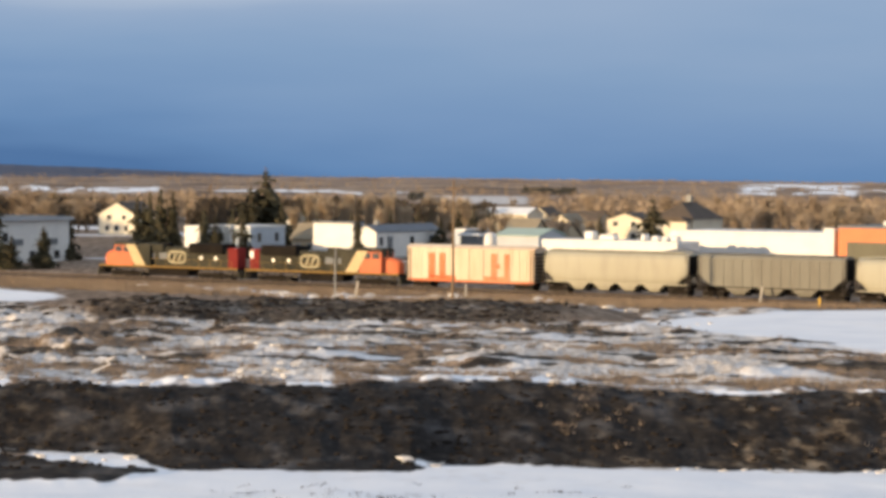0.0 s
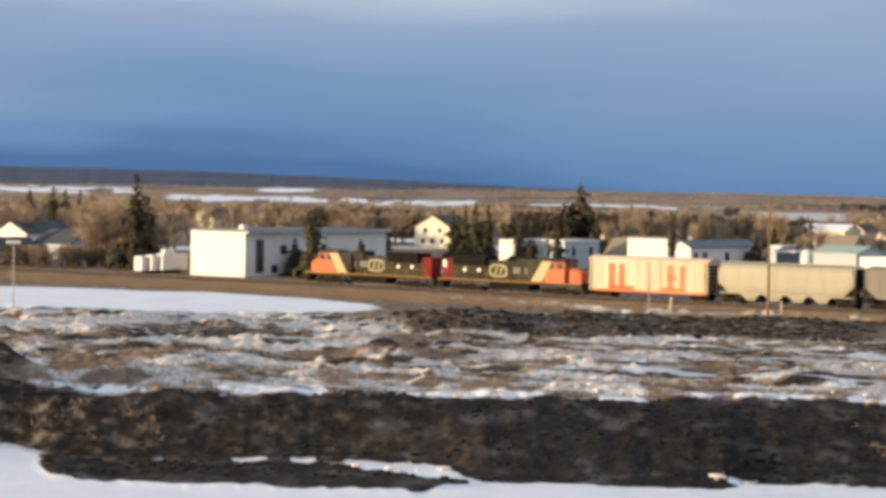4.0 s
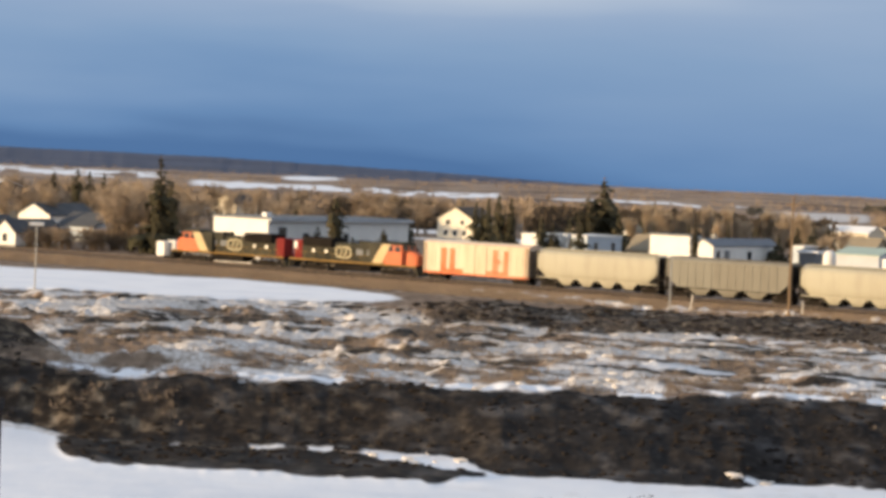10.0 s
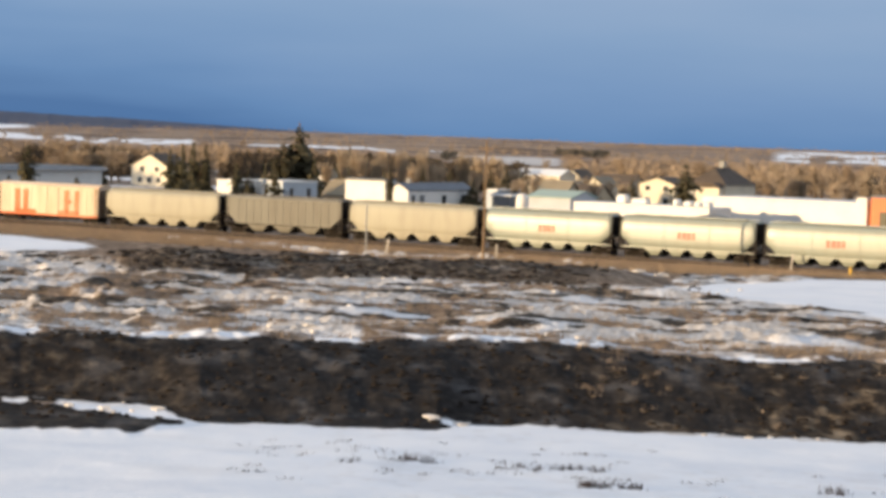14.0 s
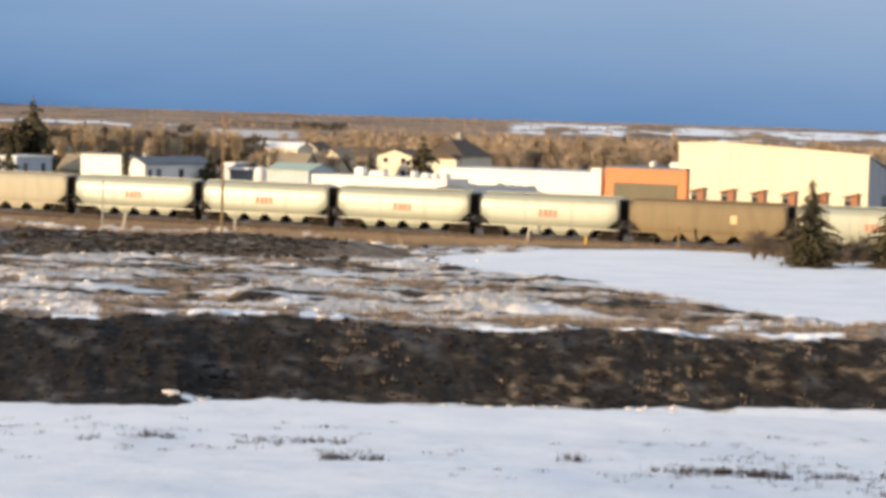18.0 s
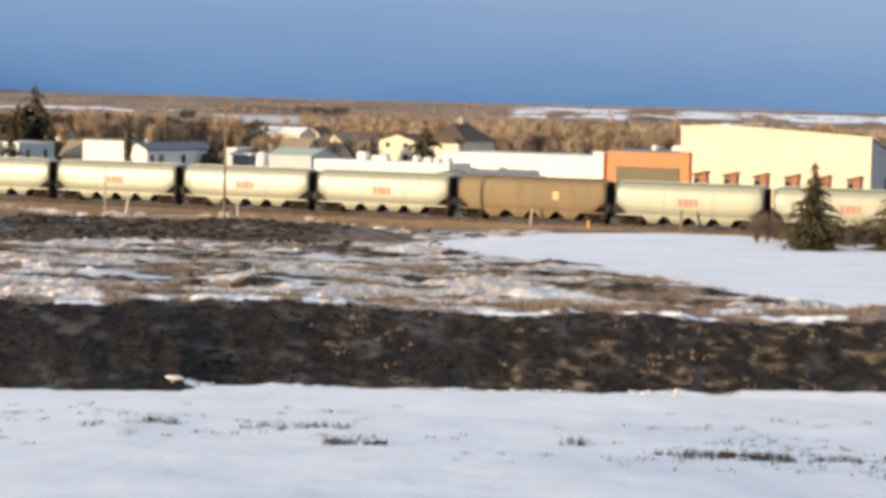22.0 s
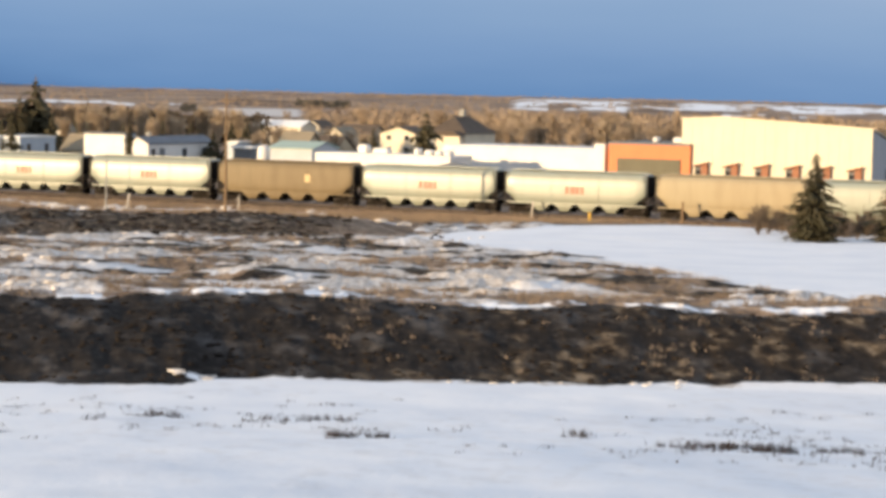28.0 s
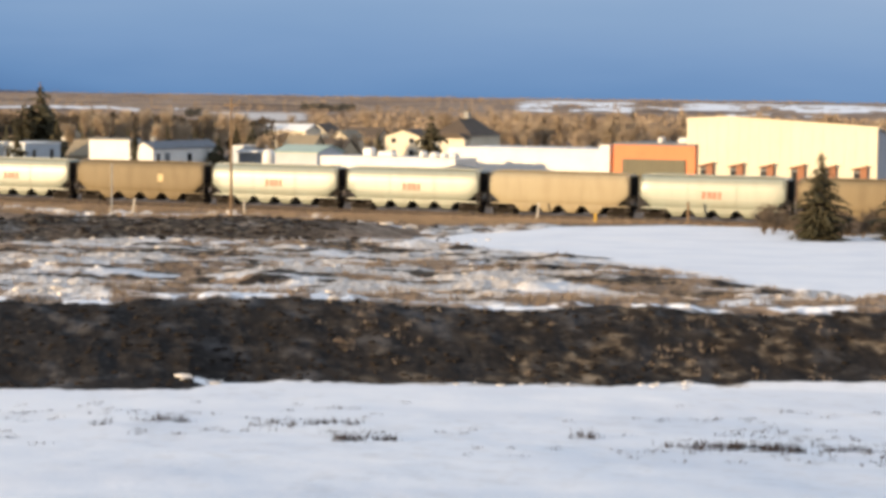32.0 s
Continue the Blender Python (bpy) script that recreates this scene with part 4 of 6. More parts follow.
    for e in (-1, 1):
        bm = B()
        prism(bm, ((e * hl, 0.35), (e * (hl + 0.32), 0.25), (e * (hl + 0.06), 1.2), (e * hl, 1.2)), -1.4, 1.4)
        part("pilot_plough", bm, M["loco_black"], car)
        for s in (-1.3, 1.3):
            bm = B()
            for k in range(4):
                box(bm, min(e * (hl - 0.75), e * (hl - 0.15)), max(e * (hl - 0.75), e * (hl - 0.15)), s - 0.16, s + 0.16, 0.42 + k * 0.3, 0.47 + k * 0.3)
            box(bm, e * (hl - 0.77) - 0.02, e * (hl - 0.77) + 0.02, s - 0.16, s + 0.16, 0.4, 1.4)
            part("step_well", bm, M["steel"], car)
        add_truck(car, e * (length / 2 - 4.6), 3, 4.2, 0.5)
        add_coupler(car, e * (length / 2 - 0.82), e)
    return car


TRAIN = []


def build_train():
    def put(car, a, b, label, category, group=""):
        tagged(car, label, category, group)
        TRAIN.append((car, (a + b) / 2))
    put(locomotive(23.13, -1), 0.0, 23.13, "red and black diesel locomotive with cream stripe, cab leading", "locomotive", "locomotives of the train")
    put(locomotive(23.66, 1), 23.13, 46.79, "red and black diesel locomotive coupled cab to the rear", "locomotive", "locomotives of the train")
    put(boxcar(18.69), 46.79, 65.48, "weathered cream boxcar with faded orange painted blocks", "boxcar")
    pale = "pale round-sided covered hopper car with faded red mark"
    row = ((65.48, 85.06, "hop_beige", "round", None, "plain beige round-sided covered hopper car"),
           (85.06, 103.7, "hop_grey", "flat", None, "dull grey ribbed covered hopper car with rusty roof"),
           (103.7, 123.04, "hop_beige", "round", None, "plain beige round-sided covered hopper car"),
           (123.04, 141.04, "hop_pale", "round", "red", pale), (141.04, 159.05, "hop_pale", "round", "red", pale),
           (159.05, 177.05, "hop_pale", "round", "red", pale), (177.05, 195.05, "hop_pale", "round", "red", pale),
           (195.05, 214.12, "hop_brown", "round", "pale", "brown round-sided covered hopper car with pale square mark"),
           (214.12, 232.12, "hop_pale", "round", "red", pale), (232.12, 250.1, "hop_pale", "round", "red", pale),
           (250.1, 268.2, "hop_tan", "round", None, "plain tan round-sided covered hopper car"),
           (268.2, 286.02, "hop_pale", "round", "red", pale),
           (286.02, 304.1, "hop_brown", "round", None, "brown round-sided covered hopper car without mark"),
           (304.1, 322.1, "hop_pale", "round", "red", pale))
    made = {}
    for a, b, paint, kind, logo, label in row:
        key = paint, kind, logo, round(b - a, 1)
        if key in made:
            car = copy_thing(made[key], Matrix())
        else:
            car = made[key] = hopper(b - a, M[paint], kind, logo)
        put(car, a, b, label, "freight car", "covered hopper cars of the train")


build_train()


def train_place(t):
    """Metres along the track of the train's head at t seconds."""
    return 3.5745e-4 * t ** 3 - 0.023806 * t * t - 4.7131 * t - 25.47


# ---------------------------------------------------------------- buildings
def building(name, az, d, w, l, h, roof="flat", rise=0.0, wall="white_siding", cover="dark_roof", turn=TRACK_A, z=None, label="", category="house",
             group="", windows=(), eaves=0.35, snow=False, door=None, foundation=True):
    """Front wall faces -y; w along x, l along y; az and d place the middle of the front wall's foot.
    windows: rows of (side, first, last, count, sill, width, height) with side 'f' or 'r', along the wall in metres."""
    x, y = at(az, d)
    g = ground_z(x, y) if z is None else z
    house = new(name)
    house.matrix_basis = pose(x, y, g, 0, 0, turn)
    tagged(house, label, category, group)
    t = 0.25
    if foundation:
        part("foundation", boxed(-w / 2 - 0.05, w / 2 + 0.05, -0.05, l + 0.05, -0.8, 0.35), M["concrete"], house)
    if roof == "gable_y":        # ridge runs away from the front
        pent = ((-w / 2, 0), (w / 2, 0), (w / 2, h), (0, h + rise), (-w / 2, h))
        part("front_wall", prism(B(), pent, 0, t), M[wall], house)
        part("back_wall", prism(B(), pent, l - t, l), M[wall], house)
    else:
        part("front_wall", boxed(-w / 2, w / 2, 0, t, 0, h), M[wall], house)
        part("back_wall", boxed(-w / 2, w / 2, l - t, l, 0, h), M[wall], house)
    for s in (-1, 1):
        a, b = sorted((s * w / 2, s * (w / 2 - t)))
        if roof == "gable_x":
            bm = B()
            v = [[bm.verts.new((xx, yy, zz)) for yy, zz in ((t, 0), (l - t, 0), (l - t, h), (l / 2, h + rise), (t, h))] for xx in (a, b)]
            bm.faces.new(v[0]), bm.faces.new(v[1][::-1])
            for i in range(5):
                bm.faces.new((v[0][i], v[1][i], v[1][(i + 1) % 5], v[0][(i + 1) % 5]))
            part("side_wall", bm, M[wall], house)
        else:
            part("side_wall", boxed(a, b, t, l - t, 0, h), M[wall], house)
    e, k = eaves, 0.16
    if roof == "flat":
        part("roof", boxed(-w / 2 - e, w / 2 + e, -e, l + e, h, h + max(rise, 0.25), bevel=0.04), M[cover], house)
    elif roof == "gable_y":
        for s in (-1, 1):
            sl = rise / (w / 2)
            pts = [(0, h + rise + k), (s * (w / 2 + e), h - e * sl + k), (s * (w / 2 + e), h - e * sl), (0, h + rise)]
            part("roof_slope", prism(B(), pts, -e, l + e), M[cover], house)
    elif roof == "gable_x":
        for s in (-1, 1):
            sl = rise / (l / 2)
            bm = B()
            q = [(l / 2, h + rise + k), (l / 2 + s * (l / 2 + e), h - e * sl + k), (l / 2 + s * (l / 2 + e), h - e * sl), (l / 2, h + rise)]
            v = [[bm.verts.new((xx, yy, zz)) for yy, zz in q] for xx in (-w / 2 - e, w / 2 + e)]
            bm.faces.new(v[0]), bm.faces.new(v[1][::-1])
            for i in range(4):
                bm.faces.new((v[0][i], v[1][i], v[1][(i + 1) % 4], v[0][(i + 1) % 4]))
            part("roof_slope", bm, M[cover], house)
    elif roof == "hip":
        bm = B()
        r = min(w, l) / 2 * 0.9
        lo = [bm.verts.new((xx, yy, h)) for xx, yy in ((-w / 2 - e, -e), (w / 2 + e, -e), (w / 2 + e, l + e), (-w / 2 - e, l + e))]
        if w > l:
            hi = [bm.verts.new((xx, l / 2, h + rise)) for xx in (-w / 2 + r, w / 2 - r)]
            bm.faces.new((lo[0], lo[1], hi[1], hi[0])), bm.faces.new((lo[1], lo[2], hi[1]))
            bm.faces.new((lo[2], lo[3], hi[0], hi[1])), bm.faces.new((lo[3], lo[0], hi[0]))
        else:
            hi = [bm.verts.new((0, yy, h + rise)) for yy in (r, l - r)]
            bm.faces.new((lo[0], lo[1], hi[0])), bm.faces.new((lo[1], lo[2], hi[1], hi[0]))
            bm.faces.new((lo[2], lo[3], hi[1])), bm.faces.new((lo[3], lo[0], hi[0], hi[1]))
        bm.faces.new(lo[::-1])
        part("roof", bm, M[cover], house)
    for side, first, last, count, sill, ww, hh in windows:
        for i in range(count):
            c = first if count == 1 else first + (last - first) * i / (count - 1)
            if side == "f":
                win = part("window", boxed(c - ww / 2 - 0.1, c + ww / 2 + 0.1, -0.06, 0.04, sill - 0.1, sill + hh + 0.1), M["trim_grey"] if wall in ("white_siding", "blue_siding") else M["white_siding"], house)
                part("pane", boxed(c - ww / 2, c + ww / 2, -0.075, 0.0, sill, sill + hh), M["glass_dark"], win)
            else:
                win = part("window", boxed(w / 2 - 0.04, w / 2 + 0.06, c - ww / 2 - 0.1, c + ww / 2 + 0.1, sill - 0.1, sill + hh + 0.1), M["trim_grey"] if wall in ("white_siding", "blue_siding") else M["white_siding"], house)
                part("pane", boxed(w / 2, w / 2 + 0.075, c - ww / 2, c + ww / 2, sill, sill + hh), M["glass_dark"], win)
    return house


def town():
    # apartment block beside the track
    b = building("apartment_block", -8.78, 349.5, 11.0, 33.0, 7.0, "flat", 0.35, "white_siding", "trim_grey", z=-0.45, eaves=0.1,
                 label="white two-storey apartment block with blank end wall", category="apartment block",
                 windows=(("r", 3.2, 3.2, 1, 1.0, 1.6, 4.8), ("r", 6.5, 30.0, 5, 0.9, 1.2, 1.1), ("r", 8.5, 27.0, 3, 3.7, 1.2, 1.2)))
    part("fascia", boxed(5.55, 6.2, -0.1, 33.4, 6.75, 7.2, bevel=0.03), M["grey_siding"], b, "grey roof fascia")
    for k in range(3):
        p = part("balcony", boxed(5.52, 6.6, 9.5 + k * 8.2, 12.5 + k * 8.2, 3.0, 3.16), M["concrete"], b)
        part("railing", boxed(6.52, 6.6, 9.5 + k * 8.2, 12.5 + k * 8.2, 3.16, 4.0), M["trim_grey"], p)
    part("roof_vent", boxed(3.2, 4.2, 1.0, 2.2, 7.3, 8.0, bevel=0.03), M["white_siding"], b)
    # small houses where the street ends
    W1 = (("f", -1.0, 1.0, 2, 0.9, 0.9, 1.1),)
    building("house", -15.33, 405, 5.6, 9.0, 2.6, "gable_y", 1.7, "white_siding", "dark_roof", label="small white gabled house with dark shingle roof", group="houses of the town", windows=W1)
    building("house", -14.42, 388, 5.0, 10.0, 2.5, "gable_y", 1.9, "white_siding", "dark_roof", label="small white gabled house with dark shingle roof", group="houses of the town", windows=(("f", 0, 0, 1, 0.9, 0.9, 1.1),))
    building("house", -13.75, 440, 8.5, 12.0, 4.0, "gable_y", 2.0, "white_siding", "dark_roof", label="white two-storey house with dark roof and bright front", group="houses of the town", windows=(("f", -2.4, 2.4, 3, 0.9, 1.1, 1.2),))
    building("house", -12.75, 420, 9.0, 8.0, 2.7, "gable_x", 2.2, "blue_siding", "dark_roof", label="low grey-blue house under a dark roof", group="houses of the town", windows=(("f", -2.5, 2.5, 2, 0.9, 1.2, 1.1), ("r", 2, 6, 2, 0.9, 1.1, 1.1)))
    building("house", -14.9, 520, 12.0, 9.0, 3.0, "gable_x", 2.0, "tan_siding", "brown_roof", label="tan bungalow with brown roof among trees", group="houses of the town", windows=(("f", -4, 4, 4, 0.9, 1.2, 1.1),))
    # the shed walls take a dark roof colour in place of shade below the roof
    building("long_shed", -15.85, 640, 34.0, 12.0, 6.7, "gable_x", 1.5, "brown_roof", "snow_roof", label="long shed with pale metal roof and walls darkened in place of shade", category="shed", windows=(("f", -9, 9, 4, 0.6, 2.6, 3.0),))
    building("house", -16.45, 398, 5.4, 8, 3.3, "gable_x", 1.8, "cream_siding", "brown_roof", label="small cream house with brown roof at the street end", group="houses of the town", windows=(("f", -1.2, 1.2, 2, 0.9, 0.9, 1.1),))
    building("house", -9.2, 640, 9.0, 9.0, 4.0, "gable_y", 2.6, "cream_siding", "brown_roof", label="cream gabled house half hidden by trees", group="houses of the town", windows=W1)
    # gabled house behind the apartment block
    building("house", -3.55, 520, 10.0, 9.0, 4.6, "gable_y", 2.6, "cream_siding", "brown_roof", label="cream two-storey house with brown gabled roof", group="houses of the town",
             windows=(("f", -2.6, 2.6, 3, 0.9, 1.1, 1.2), ("f", -2.0, 2.0, 2, 3.4, 1.1, 1.0)))
    # the trailer rows
    trailer = dict(category="mobile home", group="mobile homes", roof="flat", rise=0.3, eaves=0.12)
    for az, d, w, l, h, wall, lab, nw in ((-1.72, 405, 3.4, 12, 4.5, "white_siding", "white mobile home seen end on", 1), (-1.0, 410, 3.4, 12, 4.5, "white_siding", "white mobile home seen end on", 1),
                                          (-0.5, 392, 3.0, 10.4, 4.8, "blue_siding", "grey-blue mobile home beside spruces", 2), (1.69, 385, 7.7, 3.5, 5.8, "white_siding", "bright white house with flat roof", 1),
                                          (4.78, 405, 2.6, 8, 4.3, "blue_siding", "grey-blue mobile home behind shrubs", 2)):
        building("mobile_home", az, d, w, l, h, wall=wall, cover="trim_grey" if w > 5 else "white_siding", label=lab, windows=(("r", l * 0.5 if nw == 1 else 2.6, l - 2.6, nw, h - 2.3, 0.9, 1.3),), **trailer)
    m = building("mobile_home", 2.50, 382, 3.8, 21.0, 4.5, "gable_y", 1.0, "white_siding", "slate_roof", label="long white mobile home with a grey roof and shaded side", category="mobile home", group="mobile homes",
                 windows=(("r", 1.6, 1.6, 1, 2.3, 0.9, 1.3), ("r", 11.5, 18.0, 2, 2.3, 1.2, 1.2)), eaves=0.25)
    part("door", boxed(1.98, 2.07, 3.6, 5.0, 0.4, 3.7), M["trim_grey"], m, "dark side door")
    part("chimney", boxed(-0.4, 0.3, 3.0, 3.7, 5.0, 6.3, bevel=0.04), M["concrete"], m)
    HO = "houses of the town"
    building("house", 0.45, 470, 3.4, 6, 4.5, "gable_y", 1.5, "white_siding", "khaki_roof", label="narrow white gabled house behind the mobile homes", group=HO, windows=(("f", 0, 0, 1, 2.6, 0.8, 1.0),))
    building("house", 0.98, 404, 5.0, 6, 2.9, "gable_x", 2.4, "tan_siding", "khaki_roof", label="small tan house with a sunlit khaki roof", group=HO, windows=(("f", -1.2, 1.2, 2, 0.9, 0.9, 1.0),))
    building("house", 6.15, 404, 5.4, 8, 3.3, "gable_x", 3.0, "tan_siding", "khaki_roof", label="tan bungalow with a steep khaki roof", group=HO, windows=(("f", -1.5, 1.5, 2, 0.9, 1.0, 1.0),))
    building("house", 6.85, 430, 7.0, 8, 3.0, "gable_x", 2.3, "tan_siding", "brown_roof", label="brown-roofed bungalow behind the warehouse", group=HO, windows=(("f", -1.8, 1.8, 2, 0.9, 1.0, 1.0),))
    building("house", 7.25, 520, 4.6, 8, 3.6, "gable_y", 1.7, "cream_siding", "khaki_roof", label="small cream gabled house with khaki roof", group=HO, windows=(("f", 0, 0, 1, 1, 1.1, 1.1),))
    building("garage", 5.02, 396, 3.4, 5, 3.6, "flat", 0.35, "trim_grey", "white_siding", label="dark garage under a white roof edge", category="garage", windows=(("r", 2.5, 2.5, 1, 1.4, 1.0, 1.0),))
    tank = new("storage_tank")
    tx, ty = at(5.54, 345)
    tank.matrix_basis = pose(tx, ty, ground_z(tx, ty))
    tagged(tank, "white upright storage tank with a domed top", "tank")
    loft_rings = [[(r * math.cos(6.283 * i / 16), r * math.sin(6.283 * i / 16), h) for i in range(16)] for r, h in ((0.95, 0.0), (0.95, 4.5), (0.86, 5.0), (0.6, 5.35), (0.2, 5.5))]
    part("shell", loft(B(), loft_rings), M["van_white"], tank, smooth=True)
    part("skirt", tube(B(), (0, 0, -0.2), (0, 0, 0.3), 1.05, 1.05, 16), M["concrete"], tank)
    building("house", 5.86, 560, 12.5, 8, 4.6, "gable_x", 1.4, "cream_siding", "snow_roof", label="cream house with snowy low roof", group="houses of the town", windows=(("f", -3.5, 3.5, 3, 1, 1.3, 1.2),))
    building("house", 6.72, 600, 5.6, 8, 3.6, "gable_y", 2.0, "cream_siding", "brown_roof", label="cream gabled house with brown roof", group="houses of the town", windows=W1)
    building("house", 7.75, 560, 9, 8, 3.0, "gable_x", 2.2, "tan_siding", "brown_roof", label="tan bungalow with brown roof", group="houses of the town", windows=(("f", -3, 3, 3, 1, 1.2, 1.1),))
    building("workshop", 6.2, 372, 7.5, 9, 4.4, "gable_x", 1.0, "grey_siding", "green_roof", label="grey workshop with pale green metal roof", category="workshop", windows=(("f", -2, 2, 2, 1.2, 1.2, 1.0),))
    # two long white warehouses
    v0 = building("warehouse", 8.42, 330, 21.0, 7.5, 4.4, "flat", 0.45, "white_siding", "white_siding", label="long low white warehouse behind the track", category="warehouse", windows=(("f", -8, 8, 5, 2.6, 1.3, 0.9),), eaves=0.05)
    for x, s, hh in ((-4.9, 1.6, 1.25), (-2.6, 2.6, 0.8), (3.9, 0.9, 0.95), (5.5, 1.3, 0.75), (7.1, 1.1, 0.7), (8.5, 1.2, 0.75)):
        part("roof_unit", boxed(x, x + s, 2.0, 3.6, 4.8, 4.85 + hh, bevel=0.28), M["van_white"], v0, "white rooftop unit")
    w = building("warehouse", 11.88, 338, 24.6, 14, 5.75, "flat", 0.4, "white_siding", "white_siding", label="long white warehouse with corner tower", category="warehouse", windows=(("r", 3, 3, 1, 1.5, 1.6, 3.6),), eaves=0.05)
    part("rounded_corner", tube(B(), (-12.0, -0.06, 5.2), (-12.0, 2.4, 5.2), 1.0, 1.0, 14), M["white_siding"], w)
    part("corner_tower", boxed(10.9, 12.45, -0.15, 2.0, 0, 6.9, bevel=0.03), M["white_siding"], w)
    # big house with dark roof
    b = building("house", 9.98, 470, 8.6, 15, 5.4, "hip", 3.4, "cream_siding", "brown_roof", label="large cream house with steep brown hip roof", group=HO, windows=(("f", -2.2, 2.2, 2, 1, 1.4, 1.3), ("r", 2, 12, 4, 1, 1.3, 1.3)))
    part("front_wing", boxed(-3.9, 3.9, -2.2, 0.0, 0, 4.9, bevel=0.03), M["cream_siding"], b)
    part("wing_roof", prism(B(), ((-4.2, 4.9), (4.2, 4.9), (2.6, 5.9), (-2.6, 5.9)), -2.5, 0.3), M["brown_roof"], b)
    part("chimney", boxed(-0.2, 0.9, 6.6, 7.8, 8.8, 10.2, bevel=0.04), M["concrete"], b)
    building("house", 8.80, 482, 8.0, 9, 5.0, "gable_y", 1.3, "cream_siding", "brown_roof", label="cream two-storey house with pale front", group="houses of the town", windows=(("f", -2, 2, 2, 1, 1.1, 1.2), ("f", -2, 2, 2, 3.6, 1.1, 1.0)))
    # orange-fronted shop
    o = building("shop_building", 14.93, 331, 12.1, 14, 6.95, "flat", 0.3, "orange_panel", "trim_grey", label="orange panelled commercial building with louvred screen", category="shop building", eaves=0.05)
    part("louvre_screen", boxed(-4.7, 4.7, -0.12, 0.02, 0.4, 5.0), M["louvre"], o, "dark olive louvred screen")
    lv = mesh_of(boxed(-0.06, 0.06, -0.2, -0.1, 0.4, 5.0), "louvre", M["louvre"])
    for k in range(17):
        share("louvre", lv, o, pose(-4.5 + k * 0.5625, 0, 0))
    for x, s in ((-0.6, 1.0), (2.4, 1.9)):
        part("roof_unit", boxed(x, x + s * 0.85, 3, 4.6, 7.15, 8.05, bevel=0.25), M["van_white"], o, "white rooftop unit")
    # the great beige hall
    hall()


def hall():
    x, y = at(15.72, 330)
    h = new("sports_hall")
    h.matrix_basis = pose(x, y, -0.75, 0, 0, TRACK_A)
    tagged(h, "large windowless beige panelled hall with brown door canopies", "hall")
    w, l = 27.0, 16.0
    ev, pk = 11.35, 11.65
    top = [(0, ev), (6.0, pk), (w, 10.5)]
    part("foundation", boxed(-0.05, w + 0.05, -0.05, l, -0.8, 0.3), M["concrete"], h)
    n = 18
    for k in range(n):
        a, b = w * k / n, w * (k + 1) / n

        def zt(v):
            return float(np.interp(v, [p[0] for p in top], [p[1] for p in top]))
        part("wall_panel", prism(B(), ((a + 0.01, 0.3), (b - 0.01, 0.3), (b - 0.01, zt(b)), (a + 0.01, zt(a))), 0.0, 0.25), M["beige_panel"], h)
    part("wall_core", prism(B(), ((0.02, 0.0), (w - 0.02, 0.0), (w - 0.02, 10.45), (6.0, pk - 0.05), (0.02, ev - 0.05)), 0.1, 0.4), M["beige_panel"], h)
    part("back_wall", prism(B(), ((0, 0), (w, 0), (w, 7.5), (6.0, pk - 2.4), (0, ev - 2.4)), l - 0.3, l), M["beige_panel"], h)
    part("side_wall", boxed(0, 0.25, 0.4, l - 0.3, 0, ev - 2.5), M["beige_panel"], h)
    bm = B()
    v = [[bm.verts.new((px, py, pz)) for py, pz in ((0.4, 0), (l - 0.3, 0), (l - 0.3, 7.5), (0.4, 10.45))] for px in (w - 0.25, w)]
    bm.faces.new(v[0]), bm.faces.new(v[1][::-1])
    for k in range(4):
        bm.faces.new((v[0][k], v[1][k], v[1][(k + 1) % 4], v[0][(k + 1) % 4]))
    # grey instead of beige: the shade of this end is put into its colour
    s = part("side_wall", bm, M["grey_siding"], h, "end wall greyed for its shaded side")
    part("overhead_door", boxed(w - 0.02, w + 0.06, 8, 13, 0.2, 5.0), M["trim_grey"], s)
    bm = B()
    front = [bm.verts.new((px, -0.1, pz)) for px, pz in ((-0.2, ev), (6.0, pk), (w + 0.2, 10.5))]
    back = [bm.verts.new((px, l + 0.1, pz - 2.4)) for px, pz in ((-0.2, ev), (6.0, pk), (w + 0.2, 10.5))]
    f2 = [bm.verts.new(v.co + Vector((0, 0, 0.2))) for v in front]
    b2 = [bm.verts.new(v.co + Vector((0, 0, 0.2))) for v in back]
    for k in (0, 1):
        bm.faces.new((f2[k], f2[k + 1], b2[k + 1], b2[k])), bm.faces.new((front[k], back[k], back[k + 1], front[k + 1]))
        bm.faces.new((front[k], front[k + 1], f2[k + 1], f2[k])), bm.faces.new((back[k], b2[k], b2[k + 1], back[k + 1]))
    for k in (0, 2):
        bm.faces.new((front[k], f2[k], b2[k], back[k]))
    part("roof", bm, M["beige_panel"], h)
    part("cornice", prism(B(), ((0, ev - 0.5), (6.0, pk - 0.5), (w, 10.0), (w, 10.15), (6.0, pk - 0.35), (0, ev - 0.35)), -0.06, 0.02), M["cream_siding"], h)
    for k in range(6):
        c = 2.55 + k * 4.36
        d = part("doorway", boxed(c - 0.55, c + 0.45, -0.05, 0.02, 0.0, 4.85), M["trim_grey"], h)
        part("door_leaf", boxed(c - 0.45, c + 0.35, -0.09, -0.05, 0.05, 4.3), M["glass_dark"], d)
        part("canopy", prism(B(), ((c - 0.65, 4.75), (c + 1.45, 5.25), (c + 1.45, 5.45), (c - 0.65, 4.95)), -0.9, -0.05), M["brown_door"], h, "brown door canopy")
        part("canopy_side", prism(B(), ((c + 0.45, 0.0), (c + 1.4, 0.0), (c + 1.4, 5.23), (c + 0.45, 5.0)), -0.5, -0.06), M["brown_door"], h, "brown vestibule wall")


town()


